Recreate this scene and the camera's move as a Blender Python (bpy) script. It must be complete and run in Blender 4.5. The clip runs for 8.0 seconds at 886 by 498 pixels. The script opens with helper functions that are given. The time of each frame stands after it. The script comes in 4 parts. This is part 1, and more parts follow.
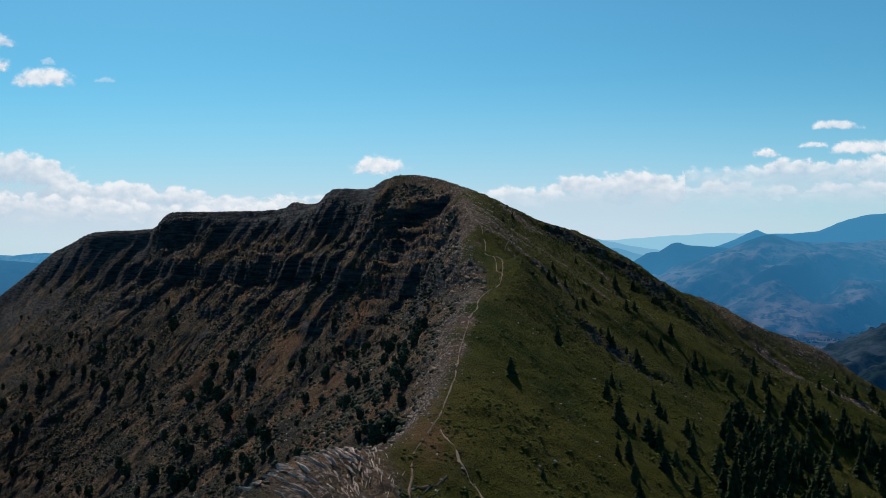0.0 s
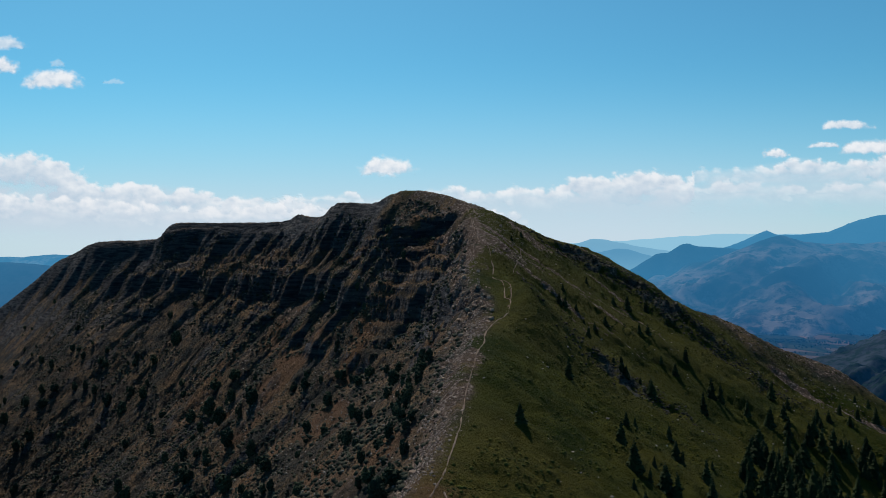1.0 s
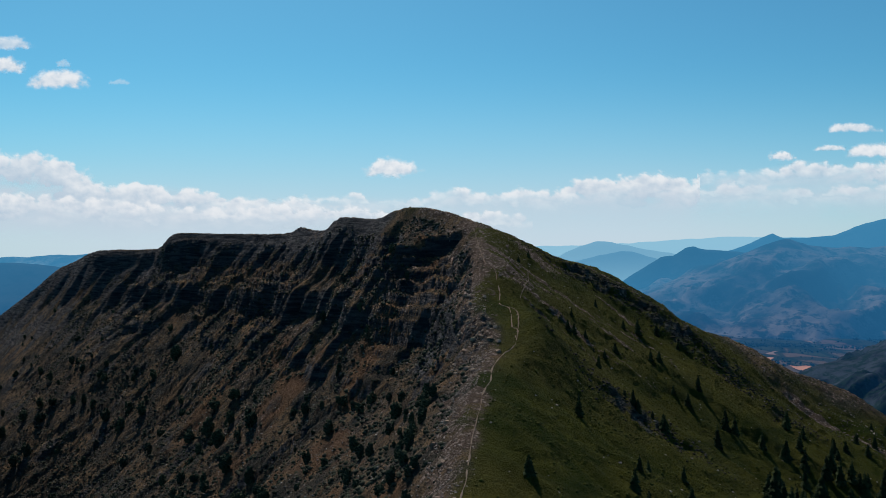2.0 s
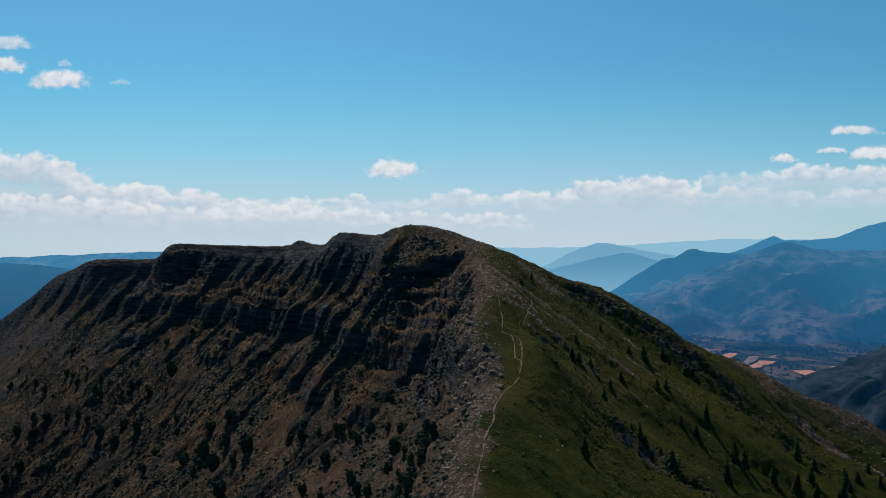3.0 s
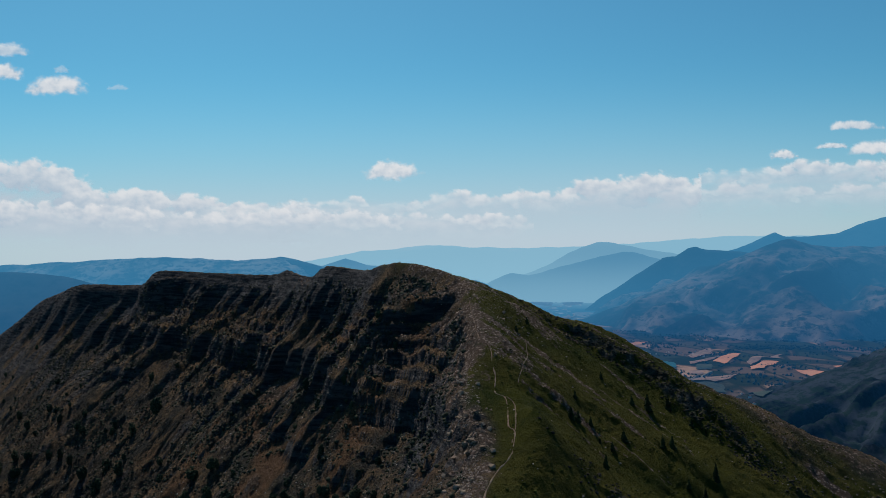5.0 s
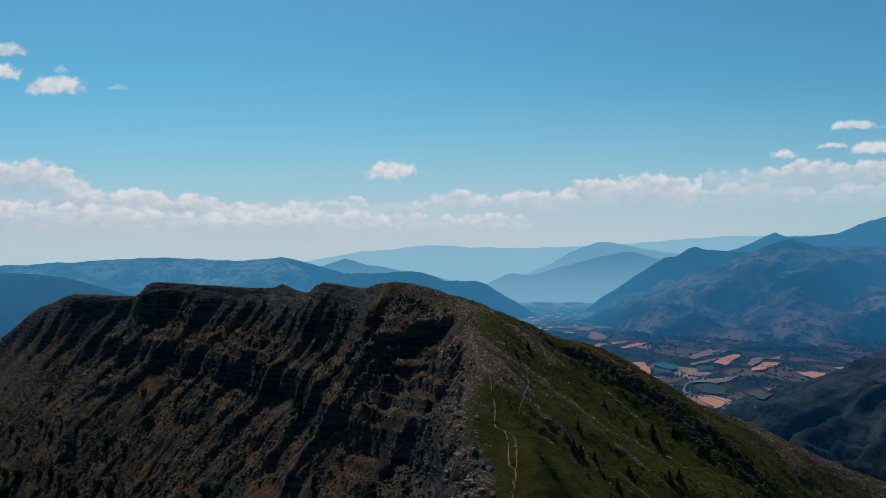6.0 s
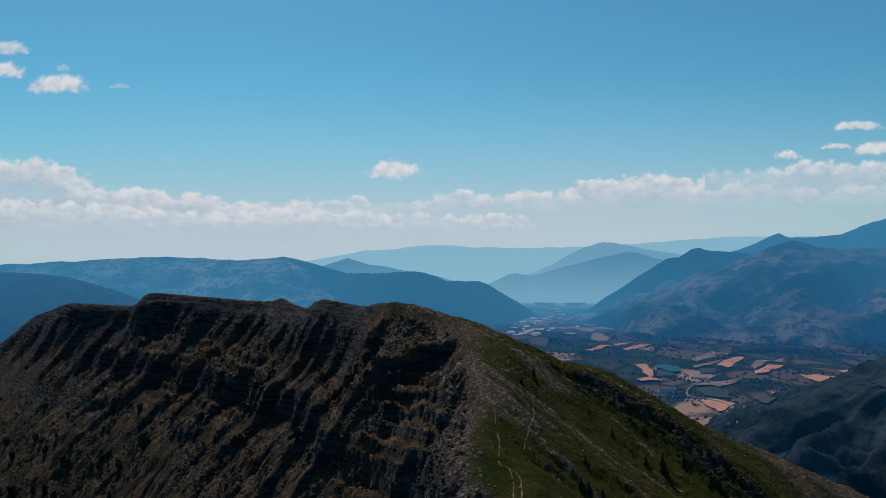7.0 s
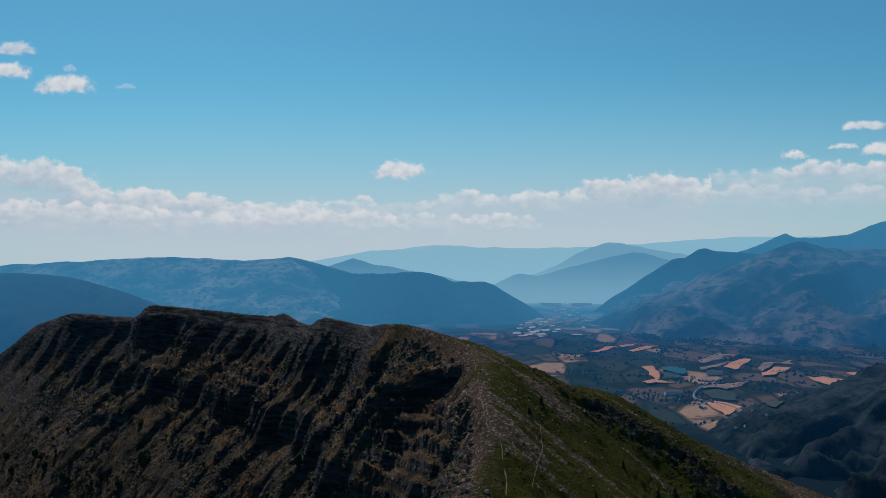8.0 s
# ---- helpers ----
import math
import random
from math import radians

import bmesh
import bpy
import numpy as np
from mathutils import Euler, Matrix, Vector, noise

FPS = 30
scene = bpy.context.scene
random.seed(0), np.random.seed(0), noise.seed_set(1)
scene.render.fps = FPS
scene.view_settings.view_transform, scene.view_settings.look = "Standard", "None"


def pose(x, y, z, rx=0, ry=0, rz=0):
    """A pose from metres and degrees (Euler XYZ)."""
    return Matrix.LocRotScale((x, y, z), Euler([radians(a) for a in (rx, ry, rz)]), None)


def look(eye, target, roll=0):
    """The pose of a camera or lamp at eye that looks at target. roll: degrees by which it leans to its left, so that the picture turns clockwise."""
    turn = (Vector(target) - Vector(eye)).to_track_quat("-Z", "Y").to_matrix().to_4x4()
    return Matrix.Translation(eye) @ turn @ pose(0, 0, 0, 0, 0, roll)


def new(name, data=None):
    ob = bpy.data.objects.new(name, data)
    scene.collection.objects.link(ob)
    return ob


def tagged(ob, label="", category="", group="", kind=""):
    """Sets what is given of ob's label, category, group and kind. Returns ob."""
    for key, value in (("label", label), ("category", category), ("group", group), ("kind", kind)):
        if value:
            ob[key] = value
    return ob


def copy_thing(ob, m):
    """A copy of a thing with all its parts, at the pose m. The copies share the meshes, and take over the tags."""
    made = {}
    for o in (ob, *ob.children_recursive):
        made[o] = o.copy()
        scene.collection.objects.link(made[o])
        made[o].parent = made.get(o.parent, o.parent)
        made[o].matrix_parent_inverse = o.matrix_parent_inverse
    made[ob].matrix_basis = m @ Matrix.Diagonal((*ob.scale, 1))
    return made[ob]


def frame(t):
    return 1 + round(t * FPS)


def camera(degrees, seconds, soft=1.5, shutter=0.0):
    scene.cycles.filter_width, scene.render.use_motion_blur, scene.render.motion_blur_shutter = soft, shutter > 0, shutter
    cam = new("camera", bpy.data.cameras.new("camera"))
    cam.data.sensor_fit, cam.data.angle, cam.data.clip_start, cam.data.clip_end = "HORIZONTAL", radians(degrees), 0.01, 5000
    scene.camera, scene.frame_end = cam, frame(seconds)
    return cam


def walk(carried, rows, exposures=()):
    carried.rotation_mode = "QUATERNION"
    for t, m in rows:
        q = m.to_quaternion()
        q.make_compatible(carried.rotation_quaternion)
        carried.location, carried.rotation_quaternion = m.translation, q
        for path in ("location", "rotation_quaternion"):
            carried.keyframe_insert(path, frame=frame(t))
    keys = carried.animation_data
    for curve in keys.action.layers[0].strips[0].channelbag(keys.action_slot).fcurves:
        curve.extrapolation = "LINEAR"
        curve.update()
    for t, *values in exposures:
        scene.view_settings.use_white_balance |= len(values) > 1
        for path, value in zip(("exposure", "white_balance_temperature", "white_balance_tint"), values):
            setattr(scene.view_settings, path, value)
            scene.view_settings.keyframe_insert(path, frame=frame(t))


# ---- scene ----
cam = camera(53.7, 8.0, 0.9)
METRES, EYE, TILT, LEAN, TURN = 64.0, 250.0, 0.0, 0.0, 0.0
ROWS = [
    (0.0, 0.0, 0.0, 0.0, -0.0, 0.0, -0.0),
    (0.5, 0.003, 0.0502, 0.0371, 0.26, 0.05, -0.02),
    (1.0, 0.0074, 0.1038, 0.0768, 0.55, 0.01, 0.05),
    (1.5, 0.0065, 0.1534, 0.1147, 0.74, 0.04, -0.05),
    (3.0, 0.0028, 0.2829, 0.2318, 0.91, 0.08, -0.39),
    (3.5, 0.0147, 0.3299, 0.2703, 0.83, 0.11, -0.04),
    (4.0, 0.0263, 0.3773, 0.31, 0.82, 0.12, 0.22),
    (4.5, 0.0338, 0.4257, 0.3505, 0.92, 0.09, 0.38),
    (6.0, 0.0462, 0.5813, 0.4678, 0.96, -0.01, 0.44),
    (6.5, 0.0441, 0.6321, 0.5066, 1.03, -0.02, 0.3),
    (7.0, 0.0444, 0.685, 0.5461, 1.11, -0.08, 0.27),
    (7.5, 0.0443, 0.7305, 0.586, 1.28, -0.12, 0.28),
    (8.0, 0.0445, 0.7738, 0.6258, 1.48, -0.13, 0.25),
]
walk(cam, [(t, pose(0, 0, EYE, TILT, LEAN, TURN) @ pose(METRES * x, METRES * y, METRES * z, 90 + pitch, roll, yaw)) for t, x, y, z, yaw, pitch, roll in ROWS],
     [(0.0, 0.07), (1.5, 0.02), (4.5, -0.17), (8.0, -0.27)])

# ---------------------------------------------------------------- world, sun
SUN_AZ, SUN_EL = radians(-18), radians(47)      # azimuth from +y towards +x, elevation
world = bpy.data.worlds.new("sky_world")
scene.world = world
world.use_nodes = True
wn = world.node_tree.nodes
sky = wn.new("ShaderNodeTexSky")
sky.sky_type, sky.sun_disc = "NISHITA", False
sky.sun_elevation, sky.sun_rotation = SUN_EL, SUN_AZ
sky.altitude, sky.air_density, sky.dust_density, sky.ozone_density = 1200, 1.0, 1.2, 2.0
wn["Background"].inputs["Strength"].default_value = 0.0715
tint = wn.new("ShaderNodeMix")
tint.data_type, tint.blend_type = "RGBA", "MULTIPLY"
tint.inputs[0].default_value, tint.inputs[7].default_value = 1.0, (0.445, 1.10, 1.215, 1)
world.node_tree.links.new(sky.outputs[0], tint.inputs[6])
world.node_tree.links.new(tint.outputs[2], wn["Background"].inputs[0])

sun_dir = Vector((math.sin(SUN_AZ) * math.cos(SUN_EL), math.cos(SUN_AZ) * math.cos(SUN_EL), math.sin(SUN_EL)))
sun_data = bpy.data.lights.new("sun", "SUN")
sun_data.energy, sun_data.angle, sun_data.color = 4.6, radians(0.53), (1.0, 0.92, 0.80)
sun = new("sun", sun_data)
sun.matrix_world = look(sun_dir * 900, (0, 0, 0))


# ---------------------------------------------------------------- noise and mesh helpers
def smooth(a, b, v):
    t = np.clip((v - a) / (b - a), 0, 1)
    return t * t * (3 - 2 * t)


def grain(x, y, seed):
    """Gradient noise on a unit lattice, about -1 to 1."""
    xi, yi = np.floor(x).astype(np.int64), np.floor(y).astype(np.int64)
    fx, fy = x - xi, y - yi

    def corner(ox, oy):
        h = ((xi + ox) * 374761393 + (yi + oy) * 668265263 + seed * 974634777) & 0x7FFFFFFF
        h = ((h ^ (h >> 13)) * 1274126177) & 0x7FFFFFFF
        a = ((h ^ (h >> 16)) & 0xFFFF) * (2 * np.pi / 65536)
        return np.cos(a) * (fx - ox) + np.sin(a) * (fy - oy)

    u, v = fx * fx * fx * (fx * (fx * 6 - 15) + 10), fy * fy * fy * (fy * (fy * 6 - 15) + 10)
    lo = corner(0, 0) * (1 - u) + corner(1, 0) * u
    hi = corner(0, 1) * (1 - u) + corner(1, 1) * u
    return (lo * (1 - v) + hi * v) * 1.5


def fbm(x, y, size, octaves, seed, gain=0.5):
    total, amp = 0.0, 1.0
    for k in range(octaves):
        total = total + amp * grain(x / size * 2 ** k + 17.3 * k, y / size * 2 ** k - 9.1 * k, seed + k)
        amp *= gain
    return total


def ridged(x, y, size, octaves, seed):
    total, amp = 0.0, 1.0
    for k in range(octaves):
        total = total + amp * (1 - 2 * np.sqrt(grain(x / size * 2 ** k + 5.7 * k, y / size * 2 ** k + 3.3 * k, seed + k) ** 2 + 0.012))
        amp *= 0.5
    return total


def to_line(x, y, line):
    """Distance to a crest line, the way along it, its height there and the side (+1 left of it)."""
    best = np.full(np.shape(x), 1e18)
    along, high, side = np.zeros_like(best), np.zeros_like(best), np.ones_like(best)
    run = 0.0
    for a, b in zip(line[:-1], line[1:]):
        dx, dy = b[0] - a[0], b[1] - a[1]
        length = math.hypot(dx, dy)
        t = np.clip(((x - a[0]) * dx + (y - a[1]) * dy) / length ** 2, 0, 1)
        q = (x - a[0] - t * dx) ** 2 + (y - a[1] - t * dy) ** 2
        m = q < best
        best = np.where(m, q, best)
        along = np.where(m, run + t * length, along)
        high = np.where(m, a[2] + t * (b[2] - a[2]), high)
        side = np.where(m, np.sign(dx * (y - a[1]) - dy * (x - a[0])), side)
        run += length
    return np.sqrt(best), along, high, side


def roof_line(x, y, line, slope):
    """The height of a range whose sides fall off evenly from its crest line, and the distance to the crest."""
    best, top = np.full(np.shape(x), 1e18), np.full(np.shape(x), -1e9)
    for a, b in zip(line[:-1], line[1:]):
        dx, dy = b[0] - a[0], b[1] - a[1]
        t = np.clip(((x - a[0]) * dx + (y - a[1]) * dy) / (dx * dx + dy * dy), 0, 1)
        q = np.hypot(x - a[0] - t * dx, y - a[1] - t * dy)
        best = np.minimum(best, q)
        top = np.maximum(top, a[2] + t * (b[2] - a[2]) - slope * q)
    return top, best


def rounded(line, steps=3):
    """The line with its corners eased by a Catmull-Rom curve."""
    pts = [np.array(p, float) for p in line]
    pts = [2 * pts[0] - pts[1], *pts, 2 * pts[-1] - pts[-2]]
    out = []
    for i in range(1, len(pts) - 2):
        p0, p1, p2, p3 = pts[i - 1:i + 3]
        for k in range(steps):
            t = k / steps
            out.append(0.5 * (2 * p1 + (p2 - p0) * t + (2 * p0 - 5 * p1 + 4 * p2 - p3) * t * t + (3 * p1 - p0 - 3 * p2 + p3) * t ** 3))
    out.append(pts[-2])
    return out


def sheet(name, xs, ys, z, material, masks=None, smooth_shade=True):
    """One mesh over a grid of xs by ys, with float masks stored on its points."""
    nx, ny = len(xs), len(ys)
    gx, gy = np.meshgrid(xs, ys)
    co = np.stack([gx, gy, z], -1).reshape(-1, 3)
    i = (np.arange(ny - 1)[:, None] * nx + np.arange(nx - 1)[None, :]).ravel()
    quads = np.stack([i, i + 1, i + nx + 1, i + nx], 1).astype(np.int32)
    me = bpy.data.meshes.new(name)
    me.vertices.add(len(co))
    me.vertices.foreach_set("co", co.astype(np.float32).ravel())
    me.loops.add(quads.size)
    me.loops.foreach_set("vertex_index", quads.ravel())
    me.polygons.add(len(quads))
    me.polygons.foreach_set("loop_start", np.arange(0, quads.size, 4, dtype=np.int32))
    me.polygons.foreach_set("use_smooth", np.full(len(quads), smooth_shade))
    me.update(calc_edges=True)
    for key, m in (masks or {}).items():
        at = me.attributes.new(key, "FLOAT", "POINT")
        at.data.foreach_set("value", np.asarray(m, np.float32).ravel())
    me.materials.append(material)
    return new(name, me)


# ---------------------------------------------------------------- materials
class Nodes:
    """Short forms for building a node material."""

    def __init__(self, name, rough=0.9, spec=0.2):
        self.m = bpy.data.materials.new(name)
        self.m.use_nodes = True
        self.t = self.m.node_tree
        self.b = self.t.nodes["Principled BSDF"]
        self.b.inputs["Roughness"].default_value = rough
        self.b.inputs["Specular IOR Level"].default_value = spec

    def put(self, socket, v):
        if isinstance(v, bpy.types.NodeSocket):
            self.t.links.new(v, socket)
        elif isinstance(v, (tuple, list)) and len(v) == 3 and socket.type == "RGBA":
            socket.default_value = (*v, 1)
        else:
            socket.default_value = v

    def node(self, kind, **ins):
        n = self.t.nodes.new(kind)
        for k, v in ins.items():
            self.put(n.inputs[k], v)
        return n

    def place(self):
        return self.t.nodes.new("ShaderNodeNewGeometry").outputs["Position"]

    def noise(self, scale, detail=5.0, rough=0.6, vec=None, distort=0.0):
        n = self.node("ShaderNodeTexNoise", Scale=scale, Detail=detail, Roughness=rough, Distortion=distort)
        self.put(n.inputs["Vector"], vec if vec is not None else self.place())
        return n.outputs["Fac"]

    def cells(self, scale, vec=None, out="Distance", feature="F1"):
        n = self.node("ShaderNodeTexVoronoi", Scale=scale)
        n.feature = feature
        self.put(n.inputs["Vector"], vec if vec is not None else self.place())
        return n.outputs[out]

    def calc(self, op, a, b=0.0, clamp=False):
        n = self.t.nodes.new("ShaderNodeMath")
        n.operation, n.use_clamp = op, clamp
        self.put(n.inputs[0], a)
        self.put(n.inputs[1], b)
        return n.outputs[0]

    def span(self, v, a, b, lo=0.0, hi=1.0):
        n = self.t.nodes.new("ShaderNodeMapRange")
        n.interpolation_type = "SMOOTHSTEP"
        for k, val in zip((0, 1, 2, 3, 4), (v, a, b, lo, hi)):
            self.put(n.inputs[k], val)
        return n.outputs[0]

    def mix(self, f, a, b):
        n = self.t.nodes.new("ShaderNodeMix")
        n.data_type = "RGBA"
        self.put(n.inputs[0], f)
        self.put(n.inputs[6], a)
        self.put(n.inputs[7], b)
        return n.outputs[2]

    def mask(self, key):
        n = self.t.nodes.new("ShaderNodeAttribute")
        n.attribute_name = key
        return n.outputs["Fac"]

    def stretch(self, scale, turn=(0, 0, 0)):
        n = self.t.nodes.new("ShaderNodeMapping")
        n.inputs["Scale"].default_value, n.inputs["Rotation"].default_value = scale, turn
        self.put(n.inputs["Vector"], self.place())
        return n.outputs[0]

    def bump(self, h, strength, dist):
        n = self.node("ShaderNodeBump", Strength=strength, Distance=dist, Height=h)
        self.put(self.b.inputs["Normal"], n.outputs[0])

    def done(self, colour):
        self.put(self.b.inputs["Base Color"], colour)
        return self.m


def mountain_material():
    n = Nodes("mountain_ground", 0.95, 0.03)
    big, mid, fine, tiny = n.noise(0.018, 4), n.noise(0.11, 5), n.noise(0.7, 6, 0.65), n.noise(3.5, 5, 0.7)
    # meadow: olive green with worn yellow patches
    meadow = n.mix(n.span(mid, 0.35, 0.68), (0.0220, 0.0325, 0.0046), (0.0550, 0.0570, 0.0082))
    meadow = n.mix(n.span(big, 0.40, 0.60, 0, 0.7), meadow, (0.076, 0.066, 0.014))
    meadow = n.mix(n.span(fine, 0.50, 0.70, 0, 0.6), meadow, (0.022, 0.031, 0.0060))
    # dry side: brown grass, bare soil and grey scrub; blue tint imitates haze
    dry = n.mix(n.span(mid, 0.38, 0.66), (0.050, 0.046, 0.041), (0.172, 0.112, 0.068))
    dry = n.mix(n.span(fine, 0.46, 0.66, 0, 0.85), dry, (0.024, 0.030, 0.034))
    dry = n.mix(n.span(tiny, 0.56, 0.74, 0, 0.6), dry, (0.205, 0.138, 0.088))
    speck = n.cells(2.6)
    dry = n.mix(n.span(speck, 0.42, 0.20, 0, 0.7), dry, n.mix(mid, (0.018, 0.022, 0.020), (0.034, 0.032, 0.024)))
    # limestone, its colour cooled to imitate the blue of shade
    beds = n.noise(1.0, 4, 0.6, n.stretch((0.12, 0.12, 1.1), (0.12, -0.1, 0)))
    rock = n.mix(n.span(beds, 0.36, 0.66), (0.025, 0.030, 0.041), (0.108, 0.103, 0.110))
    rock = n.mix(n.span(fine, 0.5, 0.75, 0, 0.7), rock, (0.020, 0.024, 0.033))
    # loose pale stones
    stones = n.mix(n.span(n.cells(1.3), 0.15, 0.5), (0.33, 0.255, 0.225), (0.095, 0.066, 0.054))
    stones = n.mix(n.span(tiny, 0.45, 0.7, 0, 0.7), stones, (0.155, 0.112, 0.094))
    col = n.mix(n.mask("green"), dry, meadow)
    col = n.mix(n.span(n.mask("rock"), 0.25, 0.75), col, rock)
    col = n.mix(n.span(n.calc("ADD", n.mask("scree"), n.calc("MULTIPLY", n.calc("SUBTRACT", fine, 0.5), 1.2)), 0.4, 0.62), col, stones)
    col = n.mix(n.mask("rust"), col, n.mix(fine, (0.110, 0.056, 0.030), (0.195, 0.105, 0.060)))
    h = n.calc("ADD", n.calc("MULTIPLY", fine, 1.0), n.calc("MULTIPLY", tiny, 0.8))
    h = n.calc("ADD", h, n.calc("MULTIPLY", n.calc("MULTIPLY", beds, n.mask("rock")), 1.2))
    n.bump(h, 1.0, 1.8)
    return n.done(col)


MOUNTAIN = mountain_material()


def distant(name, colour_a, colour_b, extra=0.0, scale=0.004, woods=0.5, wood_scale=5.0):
    """Far land: its own colour, with haze painted over it as blue emission, which grows with the distance from the
    ridge.
    """
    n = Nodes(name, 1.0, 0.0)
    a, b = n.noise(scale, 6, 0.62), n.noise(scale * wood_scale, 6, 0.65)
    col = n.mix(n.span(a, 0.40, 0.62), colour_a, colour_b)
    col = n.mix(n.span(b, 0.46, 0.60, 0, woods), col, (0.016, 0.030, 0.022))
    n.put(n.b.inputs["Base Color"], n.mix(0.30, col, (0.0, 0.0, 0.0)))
    return paint_haze(n, extra)


def paint_haze(n, extra, thick=3200):
    """Paints haze into a far material as glow; extra is air in metres beyond the built distance."""
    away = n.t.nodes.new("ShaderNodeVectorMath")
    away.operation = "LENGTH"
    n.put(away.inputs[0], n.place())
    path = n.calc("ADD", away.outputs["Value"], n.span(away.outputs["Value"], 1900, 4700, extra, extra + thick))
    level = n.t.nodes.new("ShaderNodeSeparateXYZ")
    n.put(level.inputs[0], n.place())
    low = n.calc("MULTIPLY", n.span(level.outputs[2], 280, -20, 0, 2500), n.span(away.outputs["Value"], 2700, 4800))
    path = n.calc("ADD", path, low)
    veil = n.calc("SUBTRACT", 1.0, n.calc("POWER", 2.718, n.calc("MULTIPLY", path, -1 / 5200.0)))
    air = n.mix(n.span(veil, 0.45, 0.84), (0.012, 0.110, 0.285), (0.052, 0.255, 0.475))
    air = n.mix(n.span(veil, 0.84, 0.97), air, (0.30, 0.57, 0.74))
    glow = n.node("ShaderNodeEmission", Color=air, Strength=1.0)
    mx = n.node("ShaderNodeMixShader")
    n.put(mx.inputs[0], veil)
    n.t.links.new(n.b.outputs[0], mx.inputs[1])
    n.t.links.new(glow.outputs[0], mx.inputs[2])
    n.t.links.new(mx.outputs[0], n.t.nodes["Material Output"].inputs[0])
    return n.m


# ---------------------------------------------------------------- the mountain
CREST = rounded([
    (-26, -60, -30), (-24, 20, -25), (-19, 55, -21), (-13, 74, -18.8), (-5, 90, -19.8), (-1, 103, -18), (1.5, 118, -15.5),
    (2.5, 135, -11.3), (5, 152, -9), (7, 168, -6), (5, 190, -0.5), (7, 207, 6.5), (6.5, 225, 12.5), (4, 242, 17.5),
    (-14, 259, 21.2), (-24, 280, 19.2), (-37, 296, 20.2), (-44, 312, 16.6), (-51, 326, 16.8), (-58, 339, 18.1), (-68, 357, 16), (-104, 388, 16.5), (-127, 405, 16.6),
    (-142, 428, 10.0), (-185, 465, 9), (-215, 504, 2.5), (-235, 525, -3.0), (-262, 545, -18.5), (-330, 600, -52)])
LEDGES = [[(20, 246, 0), (28, 242, 0), (36, 241, 0), (42, 238, 0), (48, 236, 0), (54, 231, 0), (59, 226, 0), (65, 222, 0), (67, 216, 0)],
          [(22, 169, 0), (29, 170, 0), (33, 170, 0), (38, 167, 0), (45, 163, 0)],
          [(70, 217, 0), (75, 213, 0), (81, 215, 0)]]
BASE = 250.0


def meadow_drop(x, y, d, s):
    """How far the eastern meadow lies under the crest."""
    e = np.clip((y - 242) / np.maximum(d, 8), -1, 1.2)
    swell = (0.485 - 0.11 * e) * d - 2.2 * (1 - np.exp(-d / 9)) * (1 - smooth(250, 300, s)) - 0.9 * (1 - np.exp(-d / 4))
    return np.maximum(swell + 0.0009 * np.maximum(d - 125, 0) ** 2 + smooth(338, 380, s) * 0.8 * d, 0)


def eased_meadow():
    """The meadow's broad form with its creases weathered away, on a coarse grid."""
    xs, ys = np.arange(-60, 280, 4.0), np.arange(-160, 660, 4.0)
    x, y = np.meshgrid(xs, ys)
    d, s, crest, side = to_line(x, y, CREST)
    w = np.where(side > 0, 1e-3, 1.0)
    z = crest - np.where(side > 0, 0, meadow_drop(x, y, d, s))
    zw = z * w
    for _ in range(14):
        for axis in (0, 1):
            for a in (zw, w):
                a += 0.25 * (np.roll(a, 1, axis) + np.roll(a, -1, axis) - 2 * a)
    return xs, ys, zw / w


EASED = None


def eased_at(x, y):
    global EASED
    if EASED is None:
        EASED = eased_meadow()
    xs, ys, z = EASED
    i, j = np.clip((x - xs[0]) / 4.0, 1, len(xs) - 3), np.clip((y - ys[0]) / 4.0, 1, len(ys) - 3)
    a, b = i.astype(int), j.astype(int)
    u, v = i - a, j - b
    return (z[b, a] * (1 - u) + z[b, a + 1] * u) * (1 - v) + (z[b + 1, a] * (1 - u) + z[b + 1, a + 1] * u) * v


RISERS = [120, 150, 185, 213, 236, 258, 282, 303, 324, 343, 362, 384, 408, 434, 462, 488, 516, 548, 590, 640, 700]
WEST_SWELLS = [(-15, 218, -0.7), (-73, 326, 4.7), (-10, 183, -7.0), (-110, 328, 4.3), (-39, 269, -1.0), (-102, 370, 2.9), (-52, 298, -3.6), (-26, 244, -0.8), (-166, 433, -2.1), (-52, 236, -0.3), (-76, 270, -2.1), (-141, 399, -8.7), (-208, 452, -2.2), (-9, 168, 5.5), (-36, 197, 1.3), (-148, 345, 3.1)]
EAST_SWELLS = [(37, 252, 2.1), (60, 229, 0.9), (80, 253, 2.1), (86, 227, -3.9), (33, 174, -1.4), (27, 132, 0.8), (120, 278, 1.8), (43, 219, -1.2), (51, 189, -1.9), (36, 147, -1.8), (78, 208, -2.1), (50, 250, 1.4), (106, 252, 2.5), (98, 278, 1.4), (23, 262, -1.1), (12, 176, 6.5), (21, 154, -1.4), (18, 219, -1.0)]


def swells(x, y, rows, size):
    """Broad swells and hollows: centre and height of each."""
    return sum((h * np.exp(-((x - cx) ** 2 + (y - cy) ** 2) / size ** 2) for cx, cy, h in rows), np.zeros(np.shape(x)))


